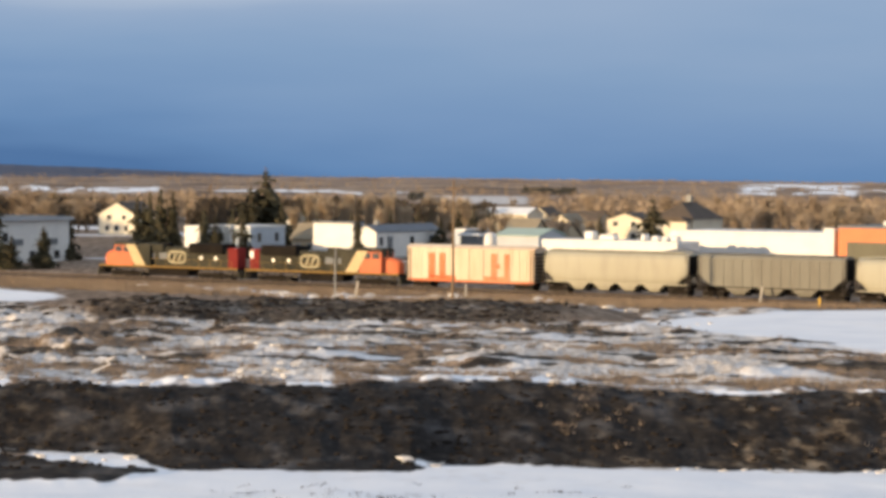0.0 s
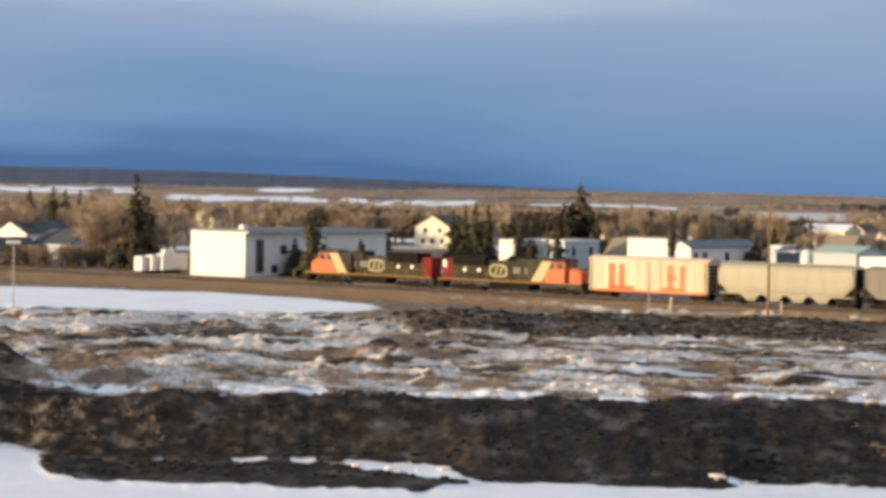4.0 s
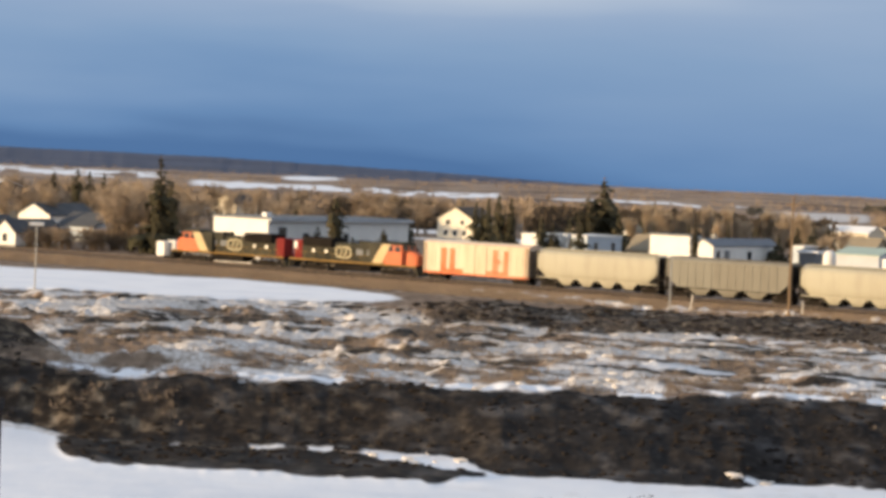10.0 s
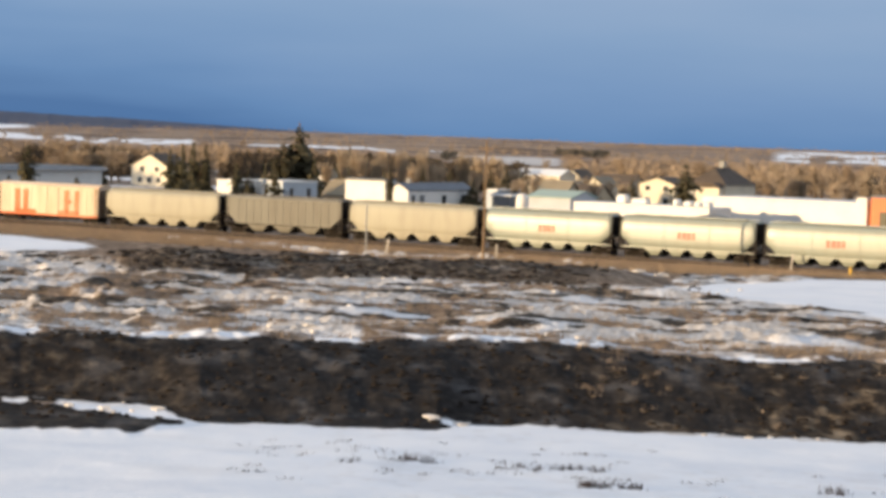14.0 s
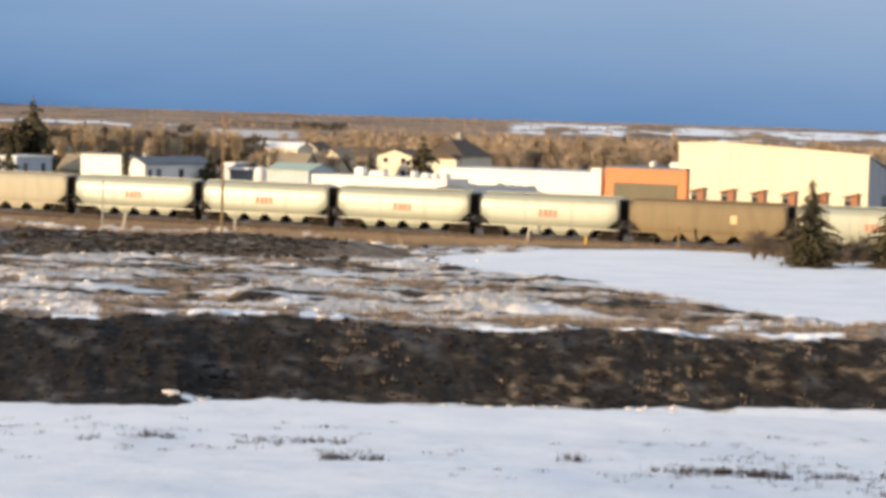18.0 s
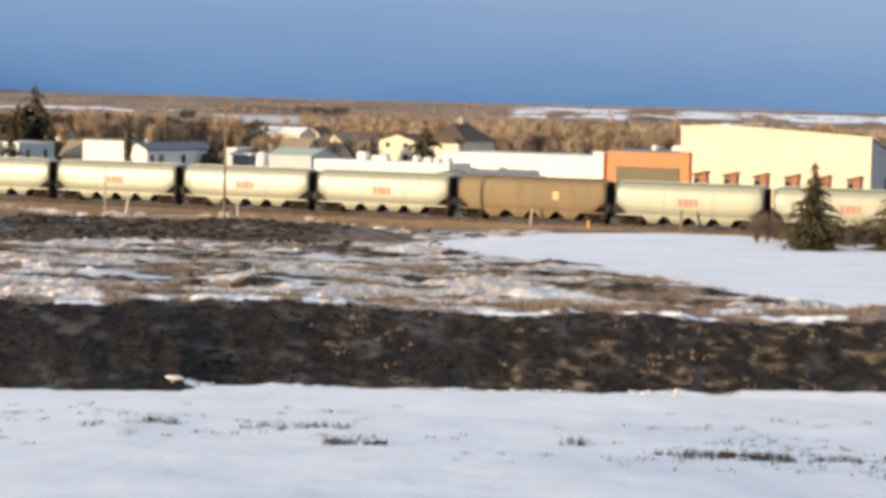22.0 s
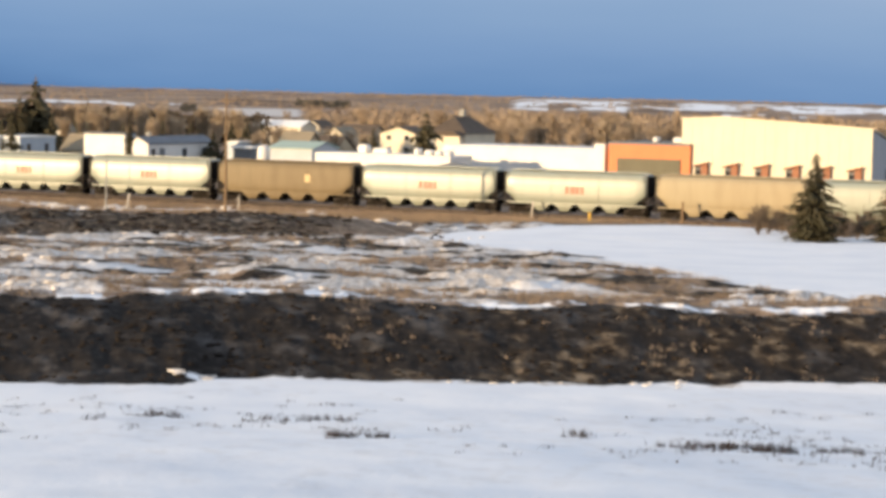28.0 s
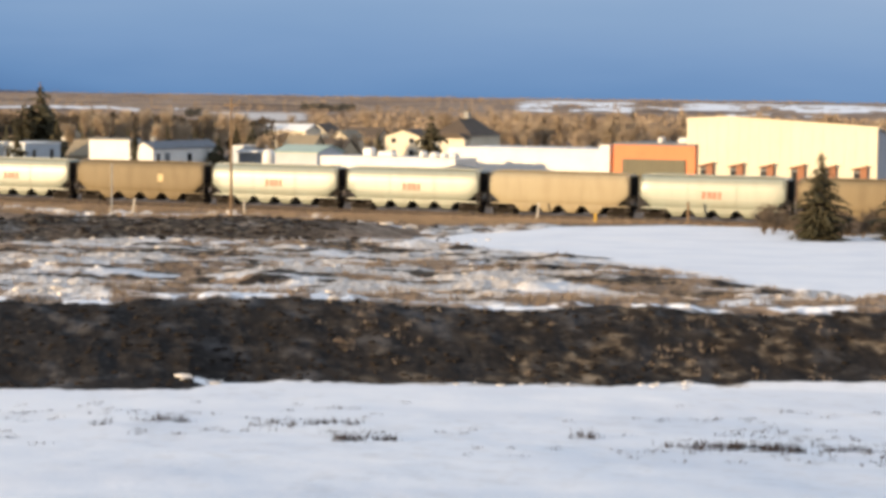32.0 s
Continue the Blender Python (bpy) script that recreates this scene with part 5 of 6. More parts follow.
# ---------------------------------------------------------------- trees
def crown_mesh(name, seed, height, spread, n_limbs, n_twigs, mat_twig, base=0.25):
    """A bare tree: forked trunk, rising limbs, and fine twigs that fill an uneven crown."""
    rnd = random.Random(seed)
    bt, bc = B(), B()
    tips = []
    for k in range(3):
        a = rnd.uniform(0, 6.283)
        p, q = Vector((0, 0, -0.3)), Vector((math.cos(a), math.sin(a), 0)) * spread * 0.25 * k + Vector((0, 0, height * (0.5 - 0.06 * k)))
        r = q + Vector((rnd.uniform(-.4, .4), rnd.uniform(-.4, .4), height * (0.42 - 0.05 * k)))
        tube(bt, p, q, 0.017 * height, 0.010 * height, 5)
        tube(bt, q, r, 0.010 * height, 0.002 * height, 5)
        tips.append((q, r))
    for k in range(n_limbs):
        z0 = height * rnd.uniform(base, 0.72)
        a = rnd.uniform(0, 6.283)
        f = z0 / height
        out = spread * rnd.uniform(0.45, 1.0) * (1.0 - 0.35 * abs(f - 0.45))
        p = Vector((rnd.uniform(-.2, .2), rnd.uniform(-.2, .2), z0))
        q = Vector((math.cos(a) * out, math.sin(a) * out, z0 + rnd.uniform(0.15, 0.75) * (height - z0)))
        tube(bt, p, q, 0.005 * height, 0.0012 * height, 4)
        tips.append((p, q))
    for k in range(n_twigs):
        p, q = rnd.choice(tips)
        s = p.lerp(q, rnd.uniform(0.2, 1.0))
        out = Vector((s.x, s.y, 0))
        v = (Vector((rnd.gauss(0, 0.8), rnd.gauss(0, 0.8), rnd.uniform(-0.1, 1.5))) + out * 0.25).normalized() * height * rnd.uniform(0.05, 0.14)
        wdt = v.cross(Vector((rnd.gauss(0, 1), rnd.gauss(0, 1), rnd.gauss(0, 1)))).normalized() * height * rnd.uniform(0.002, 0.007)
        a1, a2, a3 = bc.verts.new(s - wdt), bc.verts.new(s + wdt), bc.verts.new(s + v)
        bc.faces.new((a1, a2, a3))
    return mesh_of(bt, "trunk", M["bark"]), mesh_of(bc, "crown", mat_twig)


def spruce_mesh(seed, height, spread, fine=1.0):
    rnd = random.Random(seed)
    bt, bc = B(), B()
    tube(bt, (0, 0, -0.3), (0, 0, height), 0.016 * height, 0.003 * height, 6)
    tiers = int(height * 2.3 * fine)
    for k in range(tiers):
        f = k / tiers
        z = height * (0.06 + 0.92 * f)
        r = spread * (1 - f) ** 0.8 * rnd.uniform(0.5, 1.2) + 0.10
        n = max(5, int((11 * (1 - f) + 4) * fine))
        for j in range(n):
            a = 6.283 * (j + rnd.uniform(-.3, .3)) / n + k * 0.7
            if rnd.random() < 0.30:
                continue
            rr = r * rnd.choice((rnd.uniform(0.4, 0.8), rnd.uniform(0.7, 1.45)))
            dx, dy = math.cos(a), math.sin(a)
            tipz = z - rr * rnd.uniform(0.18, 0.42)
            w = (rr * 0.19 + 0.12) / fine ** 1.3
            o = Vector((0, 0, z))
            mid = Vector((dx * rr * 0.6, dy * rr * 0.6, z - rr * 0.10))
            tip = Vector((dx * rr, dy * rr, tipz))
            sd = Vector((-dy, dx, 0)) * w
            dn = Vector((0, 0, -w * 1.1))
            v = [bc.verts.new(c) for c in (o, mid + sd + dn * 0.6, tip, mid - sd + dn * 0.6, mid + Vector((0, 0, 0.05)))]
            bc.faces.new((v[0], v[1], v[4])), bc.faces.new((v[1], v[2], v[4])), bc.faces.new((v[2], v[3], v[4])), bc.faces.new((v[3], v[0], v[4]))
            # hanging twigs
            for q in (0.45, 0.8):
                s = o.lerp(tip, q)
                h1 = bc.verts.new(s + sd * 0.9)
                h2 = bc.verts.new(s - sd * 0.9)
                h3 = bc.verts.new(s + dn * 2.0 + Vector((dx, dy, 0)) * 0.1)
                bc.faces.new((h1, h2, h3))
    return mesh_of(bt, "trunk", M["bark"]), mesh_of(bc, "crown", M["needle"])


def tree_thing(name, meshes):
    t = new(name)
    share("trunk", meshes[0], t)
    share("crown", meshes[1], t)
    return t


def scatter():
    rnd = random.Random(5)
    spruces = [spruce_mesh(i, 10.0, s) for i, s in enumerate((2.2, 1.9, 2.5, 2.05))] + [spruce_mesh(9, 10.0, 2.3, 2.0)]
    bare = [crown_mesh("bare", 10, 9.0, 3.0, 26, 1000, M["twig"]), crown_mesh("bare", 11, 9.0, 2.4, 24, 900, M["twig"]),
            crown_mesh("bare", 12, 9.0, 1.5, 24, 700, M["twig"], 0.12), crown_mesh("bare", 13, 9.0, 3.2, 26, 1000, M["twig_dark"]),
            crown_mesh("bare", 14, 9.0, 2.6, 22, 900, M["twig_red"]), crown_mesh("bare", 15, 9.0, 1.5, 34, 2600, M["twig_pale"], 0.12),
            crown_mesh("bare", 16, 9.0, 3.4, 30, 1300, M["twig_shrub"], 0.05)]
    first = {}

    def put(kind, k, az, d, height, label, z=None, wide=1.0):
        x, y = at(az, d)
        g = ground_z(x, y) if z is None else z
        ref = 10.0 if kind == "spruce_tree" else 9.0
        s = height / ref
        if (kind, k) not in first:
            first[kind, k] = tree_thing(kind, (spruces if kind == "spruce_tree" else bare)[k])
            o = first[kind, k]
        else:
            o = copy_thing(first[kind, k], Matrix())
        o.matrix_basis = pose(x, y, g - 0.05, 0, 0, rnd.uniform(0, 360)) @ Matrix.Diagonal((s * wide, s * wide, s, 1))
        tagged(o, label, "tree", "spruce trees" if kind == "spruce_tree" else "bare trees")

    SP = "dark green spruce tree with drooping branches"
    # spruces: azimuth, distance, height, proportion
    for az, d, h, w in ((-15.55, 420, 9.0, 0.9), (-13.3, 500, 12.2, 0.6), (-12.75, 520, 13.0, 0.6), (-12.45, 520, 12.5, 0.6), (-12.1, 515, 12.0, 0.6),
                        (-10.76, 372, 15.9, 0.55), (-10.5, 380, 12.0, 0.6), (-6.46, 346, 10.9, 0.65), (-5.3, 340, 6.2, 0.9), (-6.05, 338, 5.0, 0.9),
                        (-4.72, 372, 8.2, 0.6), (-3.05, 420, 10.2, 0.5), (-2.75, 420, 11.0, 0.45), (-2.5, 425, 11.6, 0.45), (-2.2, 425, 11.2, 0.45),
                        (-1.45, 383, 8.5, 0.6), (-0.55, 400, 8.5, 0.6), (0.05, 430, 15.2, 1.0), (-0.30, 427, 11.8, 1.15), (0.12, 433, 12.6, 0.9), (-0.5, 384, 7.4, 0.75), (1.29, 470, 11.2, 0.4), (2.30, 378, 8.6, 0.36), (5.46, 470, 8.0, 0.5), (3.95, 400, 7.0, 0.6),
                        (4.3, 395, 6.8, 0.7), (5.15, 430, 8.5, 0.5), (9.49, 440, 10.2, 0.95), (18.96, 218, 8.3, 0.75), (19.05, 217, 3.2, 1.2), (20.95, 222, 7.4, 0.85), (20.8, 221, 2.8, 1.3), (14.4, 640, 10.0, 0.5),
                        (-7.9, 560, 9, .5), (-7.4, 600, 10, .5), (1.45, 470, 9.5, 0.35), (1.0, 480, 9.0, 0.35), (0.30, 436, 10.0, 0.8), (-2.9, 432, 9.0, 0.6), (-2.35, 432, 9.5, 0.6), (-1.15, 405, 7.0, 0.6), (3.1, 430, 8.0, 0.4), (8.2, 455, 7.0, 0.5), (-6.9, 352, 6.0, 0.8), (1.05, 415, 6.8, 0.6), (2.15, 420, 7.6, 0.55), (3.75, 415, 7.8, 0.6), (4.75, 418, 8.2, 0.55), (5.05, 425, 7.0, 0.7), (0.45, 425, 9.2, 0.6), (-0.75, 415, 7.8, 0.7), (7.3, 470, 6.0, 0.6)):
        k = rnd.randrange(4)
        put("spruce_tree", 4 if d < 300 else k, az, d, h, SP, wide=w * 2.25)
    BR = "leafless deciduous tree with tan twigs"
    for i in range(170):
        az = rnd.uniform(-17, 22)
        d = rnd.choice((rnd.uniform(420, 560), rnd.uniform(500, 720)))
        h = rnd.uniform(7.0, 12.0)
        if -1.5 < az < 5.2 or (-4.3 < az < -2.7 and d < 540) or az < -14.7:
            continue
        if 5.2 < az < 11.5 and d < 640:
            d, h = rnd.uniform(640, 760), rnd.uniform(5, 8)
        put("bare_tree", rnd.choice((0, 1, 1, 2, 3, 4, 5)), az, d, h, BR, wide=rnd.uniform(0.75, 1.25))
    for i in range(18):
        put("bare_tree", rnd.choice((0, 3, 4)), rnd.uniform(-17.0, -14.3), rnd.uniform(470, 610), rnd.uniform(4.6, 6.4), "bare brown tree before the long shed", wide=1.2)
    # the dense grove beside the big spruce and the copse behind the shop
    for i in range(30):
        put("bare_tree", rnd.choice((3, 3, 0)), rnd.uniform(-12.2, -9.7), rnd.uniform(380, 440), rnd.uniform(8, 11.5), "bare grey-brown tree in a dense grove")
    for i in range(38):
        put("bare_tree", rnd.choice((4, 3, 0)), rnd.uniform(11.0, 16.5), rnd.uniform(470, 600), rnd.uniform(7, 9.5), "bare brown tree in a copse")
    for i in range(22):
        put("bare_tree", rnd.choice((0, 1, 3)), rnd.uniform(4.8, 9.6), rnd.uniform(400, 540), rnd.uniform(4.5, 7.0), "small bare tree among houses")
    # a thin row of pale poplars with dark woods between them
    for az, h, w in ((1.14, 11.2, 0.55), (1.48, 10.0, 0.95), (0.75, 8.0, 0.8), (1.95, 9.4, 0.6), (2.11, 11.0, 0.5), (2.58, 11.0, 0.62), (3.06, 11.0, 0.6), (3.5, 8.5, 0.8), (4.05, 11.2, 0.7),
                     (4.43, 10.6, 0.75), (4.84, 10.4, 1.0), (3.3, 9.0, 0.5), (0.45, 8.2, 0.7), (2.8, 8.0, 0.8), (5.3, 8.0, 0.8)):
        put("bare_tree", 5, az, 440 + 18 * rnd.random(), h, "slender pale bare poplar in a row", wide=1.25 * w)
    for i in range(14):
        put("bare_tree", rnd.choice((0, 1, 3)), rnd.uniform(-1.4, 5.4), rnd.uniform(430, 540), rnd.uniform(4.0, 6.5), "small bare tree among houses")
    for i in range(40):
        put("bare_tree", rnd.choice((3, 6)), rnd.uniform(-13.9, -11.3), rnd.uniform(375, 392), rnd.uniform(3.0, 4.2), "low dark bare shrub", wide=1.5)
    for i in range(46):
        put("bare_tree", 6, rnd.uniform(17.3, 21.6), rnd.uniform(222, 240), rnd.uniform(1.6, 3.3), "low dark bare shrub", wide=1.1)


scatter()


def far_woods():
    """Belts of trees on the plain, one mesh for each kind."""
    rnd = np.random.RandomState(3)

    def belt(name, n, d0, d1, h0, h1, material, label, bands=None, k=14):
        az = rnd.uniform(-19, 24, n)
        d = d0 * (d1 / d0) ** rnd.uniform(0, 1, n)
        keep = fbm(az / 2.2, np.log(d) * 9, 17) > 0.50 - 0.12 * (d < 1000)
        if bands:
            keep = np.zeros(n, bool)
            for a0, a1, e0, e1 in bands:
                keep |= (az > a0) & (az < a1) & (d > e0) & (d < e1)
        az, d = az[keep], d[keep]
        x, y = d * np.sin(np.radians(az)), d * np.cos(np.radians(az))
        z, snow, _, _ = ground_height(x, y)
        shown = np.zeros(len(x), bool)
        for a0, a1, d0, d1 in FAR_SNOW:
            shown |= (az > a0) & (az < a1) & (d < d0) & (d > d0 * 0.62)
        shown |= (az > 3.4) & (az < 6.6) & (d > 640) & (d < 1080)
        ok = (snow < 0.4) & ~shown
        x, y, z = x[ok], y[ok], z[ok]
        c = np.repeat(np.stack([x, y, z], 1), k, 0)
        h = np.repeat(rnd.uniform(h0, h1, len(x)), k)
        r = h * 0.42
        ang = rnd.uniform(0, 6.283, len(h))
        rad = r * np.sqrt(rnd.uniform(0, 1, len(h)))
        zz = rnd.uniform(0.05, 0.85, len(h)) * h
        rad *= np.where(zz > 0.6 * h, 0.6, 1.0)
        p = c + np.stack([rad * np.cos(ang), rad * np.sin(ang), zz], 1)
        s = h * 0.13 * (14 / k) ** 0.6
        v = np.stack([p + rnd.normal(0, 1, p.shape) * s[:, None] * 0.8 + np.array([0, 0, 1.0]) * s[:, None] * j for j in (-0.6, 0.2, 1.0)], 1).reshape(-1, 3)
        f = np.arange(len(v)).reshape(-1, 3)
        me = bpy.data.meshes.new(name)
        me.from_pydata(v.tolist(), [], f.tolist())
        me.materials.append(material)
        tagged(new(name, me), label, "woods", kind="stuff")
    belt("far_woods", 4200, 640, 1000, 4.5, 7.5, M["far_wood"], "leafless brown woods behind the town", k=44)
    belt("dark_woods", 26000, 560, 720, 4.6, 7.4, M["dark_wood"], "dark mixed woods behind the mobile homes", ((-1.6, 5.6, 560, 690), (-6.5, -4.0, 600, 690)), k=30)
    belt("far_woods", 7000, 1000, 4300, 2.0, 4.5, M["far_wood"], "leafless brown bush across the far plain")
    belt("far_conifers", 30000, 1100, 2600, 3.2, 5.0, M["far_spruce"], "dark conifer belt on the far plain",
         ((6.3, 7.6, 1500, 1750), (0.6, 4.0, 1150, 1230), (-4.2, -2.8, 1180, 1240), (12.5, 13.0, 1300, 1400)))
    belt("far_woods", 5200, 3300, 4600, 2.0, 4.6, M["far_wood"], "leafless woods along the skyline")


def distant_ridge():
    """A wooded ridge at the edge of the plain, distance haze put into its colour."""
    az = np.arange(-34, 2.01, 0.08)
    crest = 14.1 + 4700 * np.tan(np.radians(np.interp(az, (-34, -16, -9, -4, 0, 2), (0.34, 0.28, 0.20, 0.06, -0.10, -0.20)) + 0.03 * (fbm(az / 1.6, az * 0, 77) - 0.5) + 0.02 * (fbm(az / 0.2, az * 0, 78) - 0.5)))
    bm = B()
    rows = []
    for d, f in ((2850, 0.0), (3200, 0.22), (3800, 0.5), (4350, 0.82), (4700, 1.0), (4790, 0.6)):
        rows.append([bm.verts.new((d * math.sin(radians(q)), d * math.cos(radians(q)), -1.5 + (c + 1.5) * f + (1.0 * (noise.noise(Vector((q * 4, d / 60, 0)))) if 0 < f < 1 else 0))) for q, c in zip(az, crest)])
    for p, q in zip(rows, rows[1:]):
        for k in range(len(az) - 1):
            bm.faces.new((p[k], p[k + 1], q[k + 1], q[k]))
    r = part("backdrop", bm, M["ridge_wood_hazed"])
    tagged(r, "distant wooded ridge with blue-grey haze painted into its colour", "ridge", kind="structure")


far_woods()
distant_ridge()


# ---------------------------------------------------------------- posts and small things
def posts():
    def base(az, d):
        x, y = at(az, d)
        return x, y, ground_z(x, y)
    x, y, z = base(-13.67, 252)
    p = new("street_lamp")
    p.matrix_basis = pose(x, y, z, 0, 0, 10)
    tagged(p, "tall pale lamp post with a flat lamp head", "street lamp")
    part("pole", tube(B(), (0, 0, -0.3), (0, 0, 7.1), 0.08, 0.06, 8), M["pole_metal"], p)
    part("lamp_head", boxed(-0.75, 0.75, -0.3, 0.3, 7.0, 7.35, bevel=0.06), M["van_white"], p, "flat white lamp head")
    x, y, z = base(4.63, 248)
    p = new("utility_pole")
    p.matrix_basis = pose(x, y, z, 0, 0, -34)
    tagged(p, "weathered wooden utility pole beside the track", "utility pole")
    part("pole", tube(B(), (0, 0, -0.5), (0, 0, 12.9), 0.17, 0.11, 10), M["pole_wood"], p)
    part("cross_arm", boxed(-0.9, 0.9, -0.06, 0.06, 12.0, 12.14), M["pole_wood"], p)
    for s in (-0.8, 0.8):
        part("insulator", tube(B(), (s, 0, 12.14), (s, 0, 12.34), 0.05, 0.04, 6), M["trim_grey"], p)
    x, y, z = base(1.75, 236)
    p = new("signal_mast")
    p.matrix_basis = pose(x, y, z, 0, 0, -34)
    tagged(p, "slim grey metal mast beside the track", "mast")
    part("mast", tube(B(), (0, 0, -0.3), (0, 0, 5.6), 0.09, 0.07, 8), M["pole_metal"], p)
    part("base_block", boxed(-0.3, 0.3, -0.3, 0.3, -0.2, 0.3, bevel=0.03), M["concrete"], p)
    for az, d, h, lean, m, w in ((2.24, 256, 1.9, 9, "stake_white", 0.11), (12.09, 262, 2.3, 6, "stake_white", 0.11), (15.78, 255, 2.9, 0, "pole_wood", 0.13), (4.95, 258, 1.6, 0, "stake_white", 0.09)):
        x, y, z = base(az, d)
        s = new("marker_post")
        s.matrix_basis = pose(x, y, z, 0, lean, -20)
        tagged(s, "leaning pale marker post" if lean else "upright brown marker post" if m == "pole_wood" else "short pale marker post", "marker post", "posts beside the track")
        part("post", box(B(), -w, w, -0.06, 0.06, -0.3, h, 0.02), M[m], s)
        part("cap", box(B(), -w - 0.02, w + 0.02, -0.08, 0.08, h, h + 0.08), M[m], s)
    x, y, z = base(13.53, 246)
    s = new("pipeline_marker")
    s.matrix_basis = pose(x, y, z)
    tagged(s, "small yellow marker post at the edge of snow", "marker post")
    part("post", tube(B(), (0, 0, -0.3), (0, 0, 1.0), 0.14, 0.14, 8), M["yellow"], s)
    part("cap", tube(B(), (0, 0, 1.0), (0, 0, 1.12), 0.16, 0.1, 8), M["yellow"], s)
    # ribbed brown storage box close to the viewer
    x, y = at(-14.44, 12)
    z = ground_z(x, y)
    hh = 14.1 - 12 * math.tan(radians(6.14)) - z
    s = new("storage_box")
    s.matrix_basis = pose(x, y, z, 0, 0, 12)
    tagged(s, "dark brown storage box with ribbed siding and flat lid", "storage box")
    part("wall", boxed(-1.45, -0.014, 0.014, 0.8, -0.3, hh - 0.04), M["shed_brown"], s)
    rib = mesh_of(boxed(-0.011, 0.011, 0.006, 0.014, -0.3, hh - 0.04), "rib", M["shed_brown"])
    for k in range(32):
        share("rib", rib, s, pose(-0.03 - k * 0.044, 0, 0))
    part("lid", boxed(-1.47, 0.0, -0.012, 0.81, hh - 0.04, hh, bevel=0.006), M["box_lid"], s)
    part("corner_post", boxed(-0.03, 0.014, -0.014, 0.03, -0.3, hh + 0.02, bevel=0.005), M["shed_brown"], s)
    # white vans parked beyond the track
    for k, (az, w) in enumerate(((-10.70, 1.7), (-10.44, 1.7), (-10.18, 1.8))):
        x, y = at(az, 358)
        z = ground_z(x, y)
        v = new("cargo_trailer")
        v.matrix_basis = pose(x, y, z, 0, 0, TRACK_A - 6 * k)
        tagged(v, "white box trailer parked on grass", "trailer", "parked trailers")
        part("box", boxed(-w / 2, w / 2, 0, 4.6, 0.5, 2.7 + 0.15 * k, bevel=0.06), M["van_white"], v)
        part("chassis", boxed(-w / 2 + 0.1, w / 2 - 0.1, 0.1, 5.2, 0.38, 0.52), M["under_black"], v)
        for sx in (-w / 2 + 0.05, w / 2 - 0.05):
            for yy in (1.9, 2.7):
                part("wheel", tube(B(), (sx - 0.1, yy, 0.34), (sx + 0.1, yy, 0.34), 0.34, 0.34, 12), M["tyre"], v)
        if k == 2:
            part("cab_over", boxed(-0.2, w / 2, 0.3, 2.2, 2.8, 3.7, bevel=0.1), M["van_white"], v)
    # gravel heap between the warehouses
    x, y = at(10.2, 318)
    bm = B()
    rings = []
    for k in range(9):
        r, z = 11.5 * (1 - k / 8) ** 0.8 + 0.2, 4.7 * (k / 8) ** 0.7
        rings.append([(r * (1 + 0.06 * math.sin(3 * a + k)) * math.cos(a), 0.8 * r * math.sin(a), z - 0.4) for a in [6.283 * i / 28 for i in range(28)]])
    loft(bm, rings)
    g = part("soil_heap", bm, M["gravel"], smooth=True)
    g.matrix_basis = pose(x, y, ground_z(x, y))
    tagged(g, "grey gravel stockpile beside the warehouses", "gravel heap")


posts()


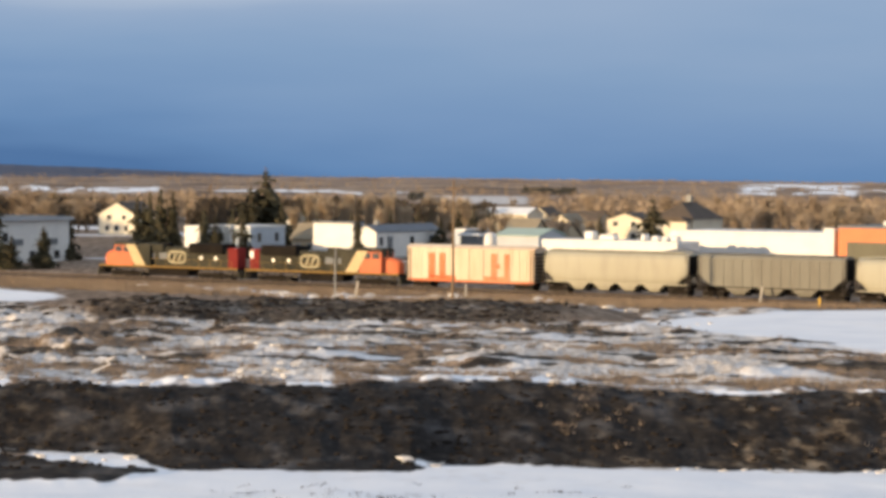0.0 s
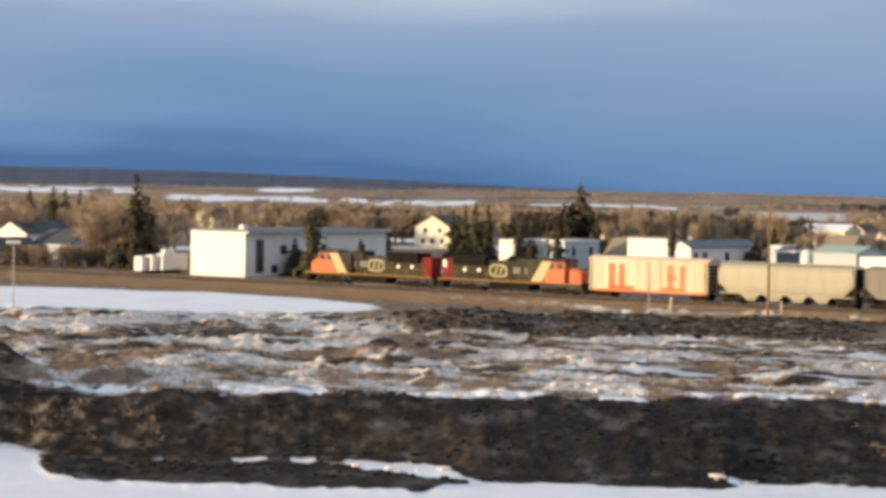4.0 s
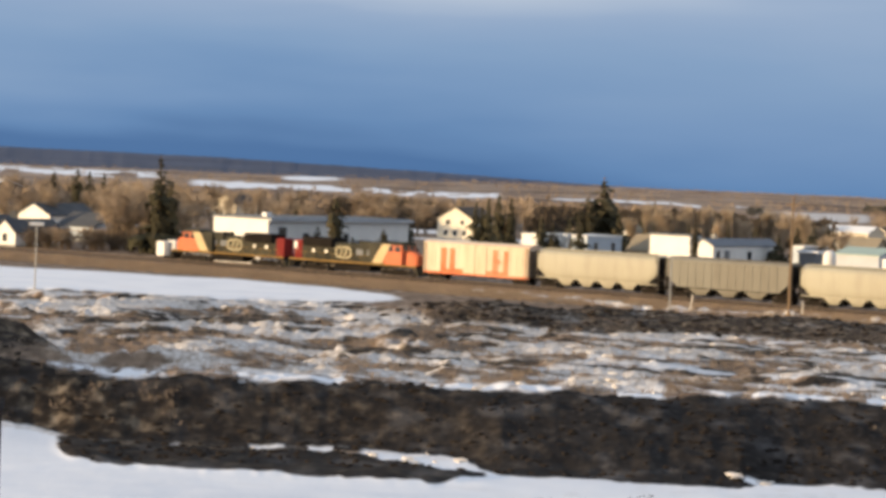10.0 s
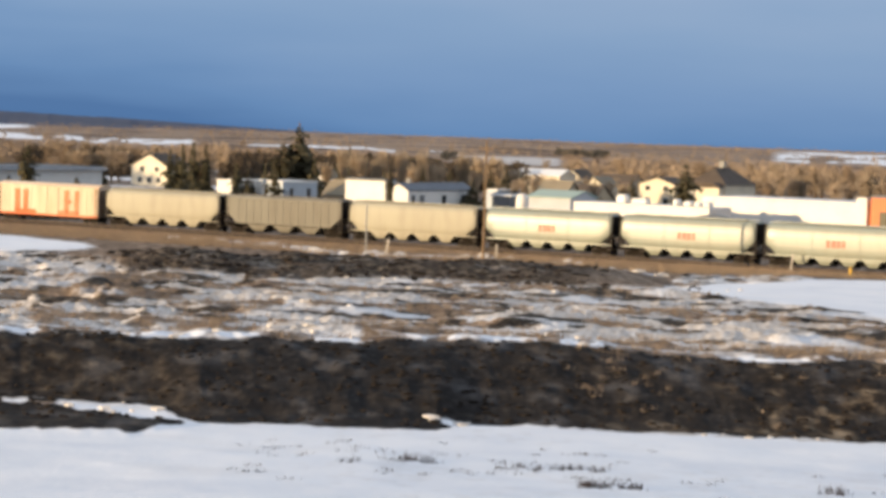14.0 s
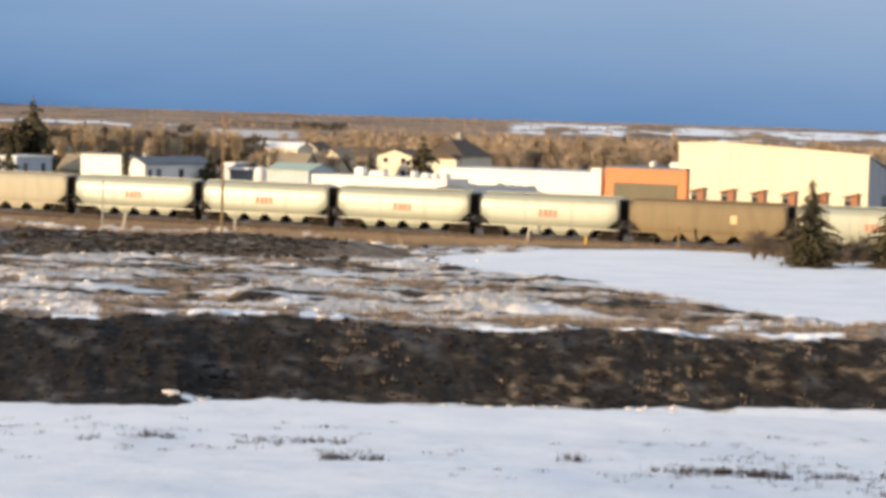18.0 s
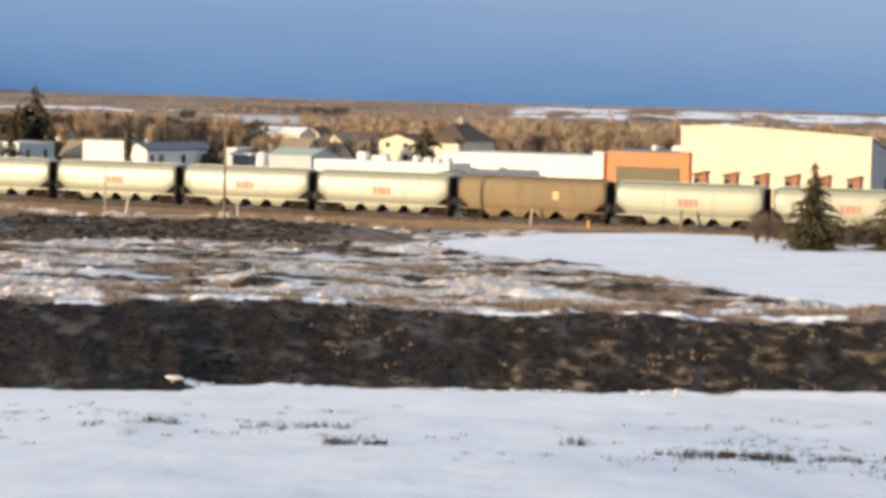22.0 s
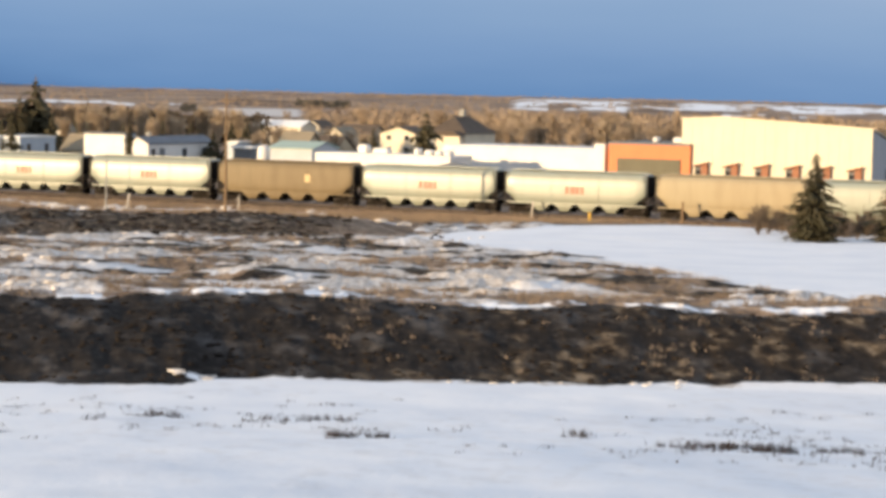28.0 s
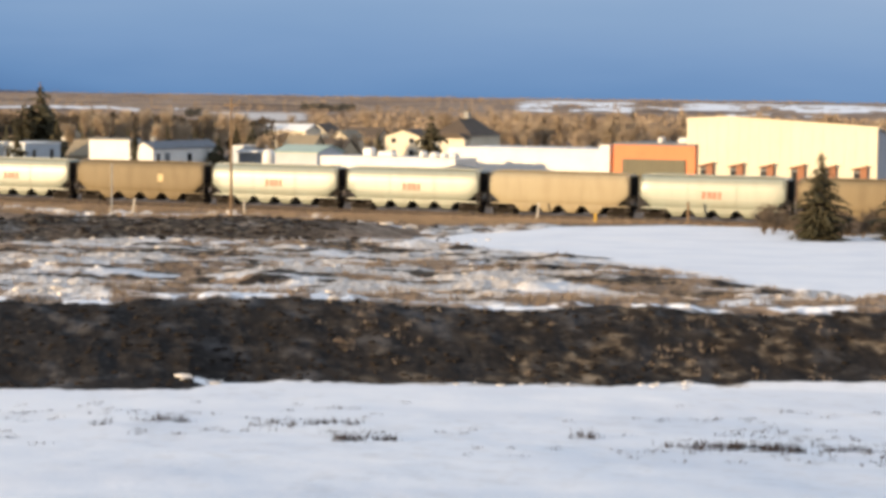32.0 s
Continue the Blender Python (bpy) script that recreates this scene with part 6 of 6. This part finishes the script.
def litter():
    """Clods, snow lumps and tufts of dry grass on the rough ground."""
    rnd = np.random.RandomState(8)

    def lumps(name, n, az0, az1, d0, d1, s0, s1, material, label, keep, flat=0.6):
        az, d = rnd.uniform(az0, az1, n), rnd.uniform(d0, d1, n)
        x, y = d * np.sin(np.radians(az)), d * np.cos(np.radians(az))
        z, snow, soil, _ = ground_height(x, y)
        ok = keep(snow, soil, az, d)
        x, y, z = x[ok], y[ok], z[ok]
        dirs = np.array([(math.cos(a) * math.cos(e), math.sin(a) * math.cos(e), math.sin(e)) for e in (-0.5, 0.55) for a in np.arange(5) * 1.2566 + e] + [(0, 0, 1.0)])
        f0 = [(i, (i + 1) % 5, 5 + (i + 1) % 5, 5 + i) for i in range(5)] + [(5 + i, 5 + (i + 1) % 5, 10) for i in range(5)]
        verts, faces = [], []
        for px, py, pz in zip(x, y, z):
            s = rnd.uniform(s0, s1) * np.array([rnd.uniform(0.8, 1.8), rnd.uniform(0.7, 1.2), flat])
            v = dirs * s * rnd.uniform(0.7, 1.25, (11, 1)) + (px, py, pz + 0.02)
            k = len(verts)
            verts.extend(v.tolist())
            faces.extend([tuple(i + k for i in f) for f in f0])
        me = bpy.data.meshes.new(name)
        me.from_pydata(verts, [], faces)
        me.materials.append(material)
        tagged(new(name, me), label, name.replace("_", " "), kind="stuff")
    lumps("soil_clods", 1800, -16.5, 21.5, 84, 103, 0.04, 0.16, M["clod"], "dark clods of soil on the spread bank", lambda s, g, a, d: (g > 0.4) & (s < 0.4))
    lumps("soil_clods", 400, -6, 10, 203, 236, 0.15, 0.4, M["clod"], "dark clods of soil on the far heap", lambda s, g, a, d: g > 0.4)
    lumps("snow_lumps", 150, -16.5, 21.5, 92, 112, 0.08, 0.28, M["snow_lump"], "lumps of old snow along the bank", lambda s, g, a, d: s > 0.45)
    lumps("snow_lumps", 380, -16, 12, 106, 232, 0.08, 0.26, M["snow_lump"], "lumps of old snow in rough grass", lambda s, g, a, d: s > 0.5)
    lumps("pale_rocks", 420, -3, 9, 228, 288, 0.3, 0.75, M["snow_lump"], "pale rocks and snow lumps by the track", lambda s, g, a, d: np.abs(d - np.interp(a, (-2.5, -0.4, 0.7, 2.0, 5.0, 6.6, 7.7, 9.0), (285, 276, 262, 260, 262, 257, 243, 230))) < 3.5)

    lumps("snow_lumps", 9, 3.4, 4.5, 85.0, 86.4, 0.12, 0.30, M["snow_lump"], "lumps of snow at the foot of the bank", lambda s, g, a, d: d > 0, 0.4)
    lumps("snow_lumps", 26, -11.6, -3.0, 86.5, 90.0, 0.06, 0.20, M["snow_lump"], "crumbs of snow at the foot of the bank", lambda s, g, a, d: s > 0.3)

    lumps("snow_lumps", 26, 8.0, 16.0, 85.3, 87.6, 0.05, 0.16, M["snow_lump"], "crumbs of snow along the foot of the bank", lambda s, g, a, d: s > 0.3, 0.5)

    def tufts(name, n, az0, az1, d0, d1, h0, h1, label, keep, paint="straw"):
        az, d = rnd.uniform(az0, az1, n), rnd.uniform(d0, d1, n)
        x, y = d * np.sin(np.radians(az)), d * np.cos(np.radians(az))
        z, snow, soil, _ = ground_height(x, y)
        ok = keep(snow, soil, x, y, d, az)
        x, y, z = x[ok], y[ok], z[ok]
        k = 9
        p = np.repeat(np.stack([x, y, z], 1), k, 0) + np.concatenate([rnd.normal(0, 0.12, (len(x) * k, 2)), np.zeros((len(x) * k, 1))], 1)
        h = rnd.uniform(h0, h1, len(p))
        lean = rnd.normal(0, 0.35, (len(p), 2)) * h[:, None]
        w = rnd.uniform(0.008, 0.022, len(p))
        a = rnd.uniform(0, 3.14, len(p))
        side = np.stack([np.cos(a) * w, np.sin(a) * w, 0 * w], 1)
        tip = p + np.concatenate([lean, h[:, None]], 1)
        v = np.stack([p - side, p + side, tip], 1).reshape(-1, 3)
        me = bpy.data.meshes.new(name)
        me.from_pydata(v.tolist(), [], np.arange(len(v)).reshape(-1, 3).tolist())
        me.materials.append(M[paint])
        tagged(new(name, me), label, "grass", kind="stuff")
    tufts("dry_grass", 22000, -16.5, 21.5, 98, 205, 0.12, 0.42, "tufts of dry dull brown grass", lambda s, g, x, y, d, a: (s < 0.45) & (g < 0.5), "straw_dull")
    tufts("dry_weeds", 650, 6.5, 21.6, 87.5, 97, 0.06, 0.26, "clumps of pale dry weeds on the dark bank", lambda s, g, x, y, d, a: (s < 0.5) & (fbm(x / 1.0, y / 2.4, 58) > 0.615), "straw_dull")
    tufts("dry_weeds", 900, -16.5, -10.0, 92, 100, 0.06, 0.30, "clumps of dry weeds on the brown mound", lambda s, g, x, y, d, a: (s < 0.5) & (fbm(x / 0.8, y / 1.5, 59) > 0.58), "straw_dull")
    near_d = 54.0, 78.0
    tufts("stubble", 800, -1.5, 21.6, *near_d, 0.04, 0.12, "dark stubble poking through near snow", lambda s, g, x, y, d, a: (fbm(x / 5, y / 4, 52) + 0.05 * (d < 66) > 0.545) & (fbm(x / 1.2, y / 1.2, 54) > 0.5), "stubble")
    for a0, a1, d0, n in ((15.3, 17.2, 60.7, 62), (16.9, 18.6, 60.9, 62), (18.9, 21.5, 61.6, 34), (7.2, 8.6, 61.4, 75), (13.1, 13.6, 63.6, 12), (1.2, 1.7, 67.6, 9), (2.4, 3.6, 69.2, 22), (5.0, 8.0, 67.5, 26)):
        tufts("stubble", n, a0, a1, d0 - 0.9, d0 + 0.9, 0.05, 0.24, "clump of dark stubble in near snow", lambda s, g, x, y, d, a: fbm(x / 0.5, y / 0.8, 57, 2) > 0.42, "stubble")
    tufts("dry_grass", 130000, -17, 21.5, 225, 400, 0.25, 0.65, "strip of dry brown grass along the track", lambda s, g, x, y, d, a: (s < 0.4) & (np.abs((x - TRACK_P[0]) * TV[0] + (y - TRACK_P[1]) * TV[1] + 16.5) < 13.2))


litter()


def motions():
    times = [0.0, 0.4, 1.0] + [2.0 * k for k in range(1, 16)] + [31.0, 31.6, 32.0]
    for car, mid in TRAIN:
        rows = []
        for t in times:
            x, y = on_track(train_place(t) + mid)
            rows.append((t, pose(x, y, RAIL_Z, 0, 0, TRACK_A)))
        walk(car, rows)
    # wheelsets roll along the rails
    for car, mid in TRAIN:
        for w in [o for o in car.children_recursive if o.name.startswith("wheelset")]:
            x, r = w.matrix_basis.translation.x, w.matrix_basis.translation.z
            n = 320
            walk(w, [(32.0 * k / n, pose(x, 0, r, 0, math.degrees((train_place(32.0 * k / n) - train_place(0)) / r), 0)) for k in range(n + 1)])


motions()
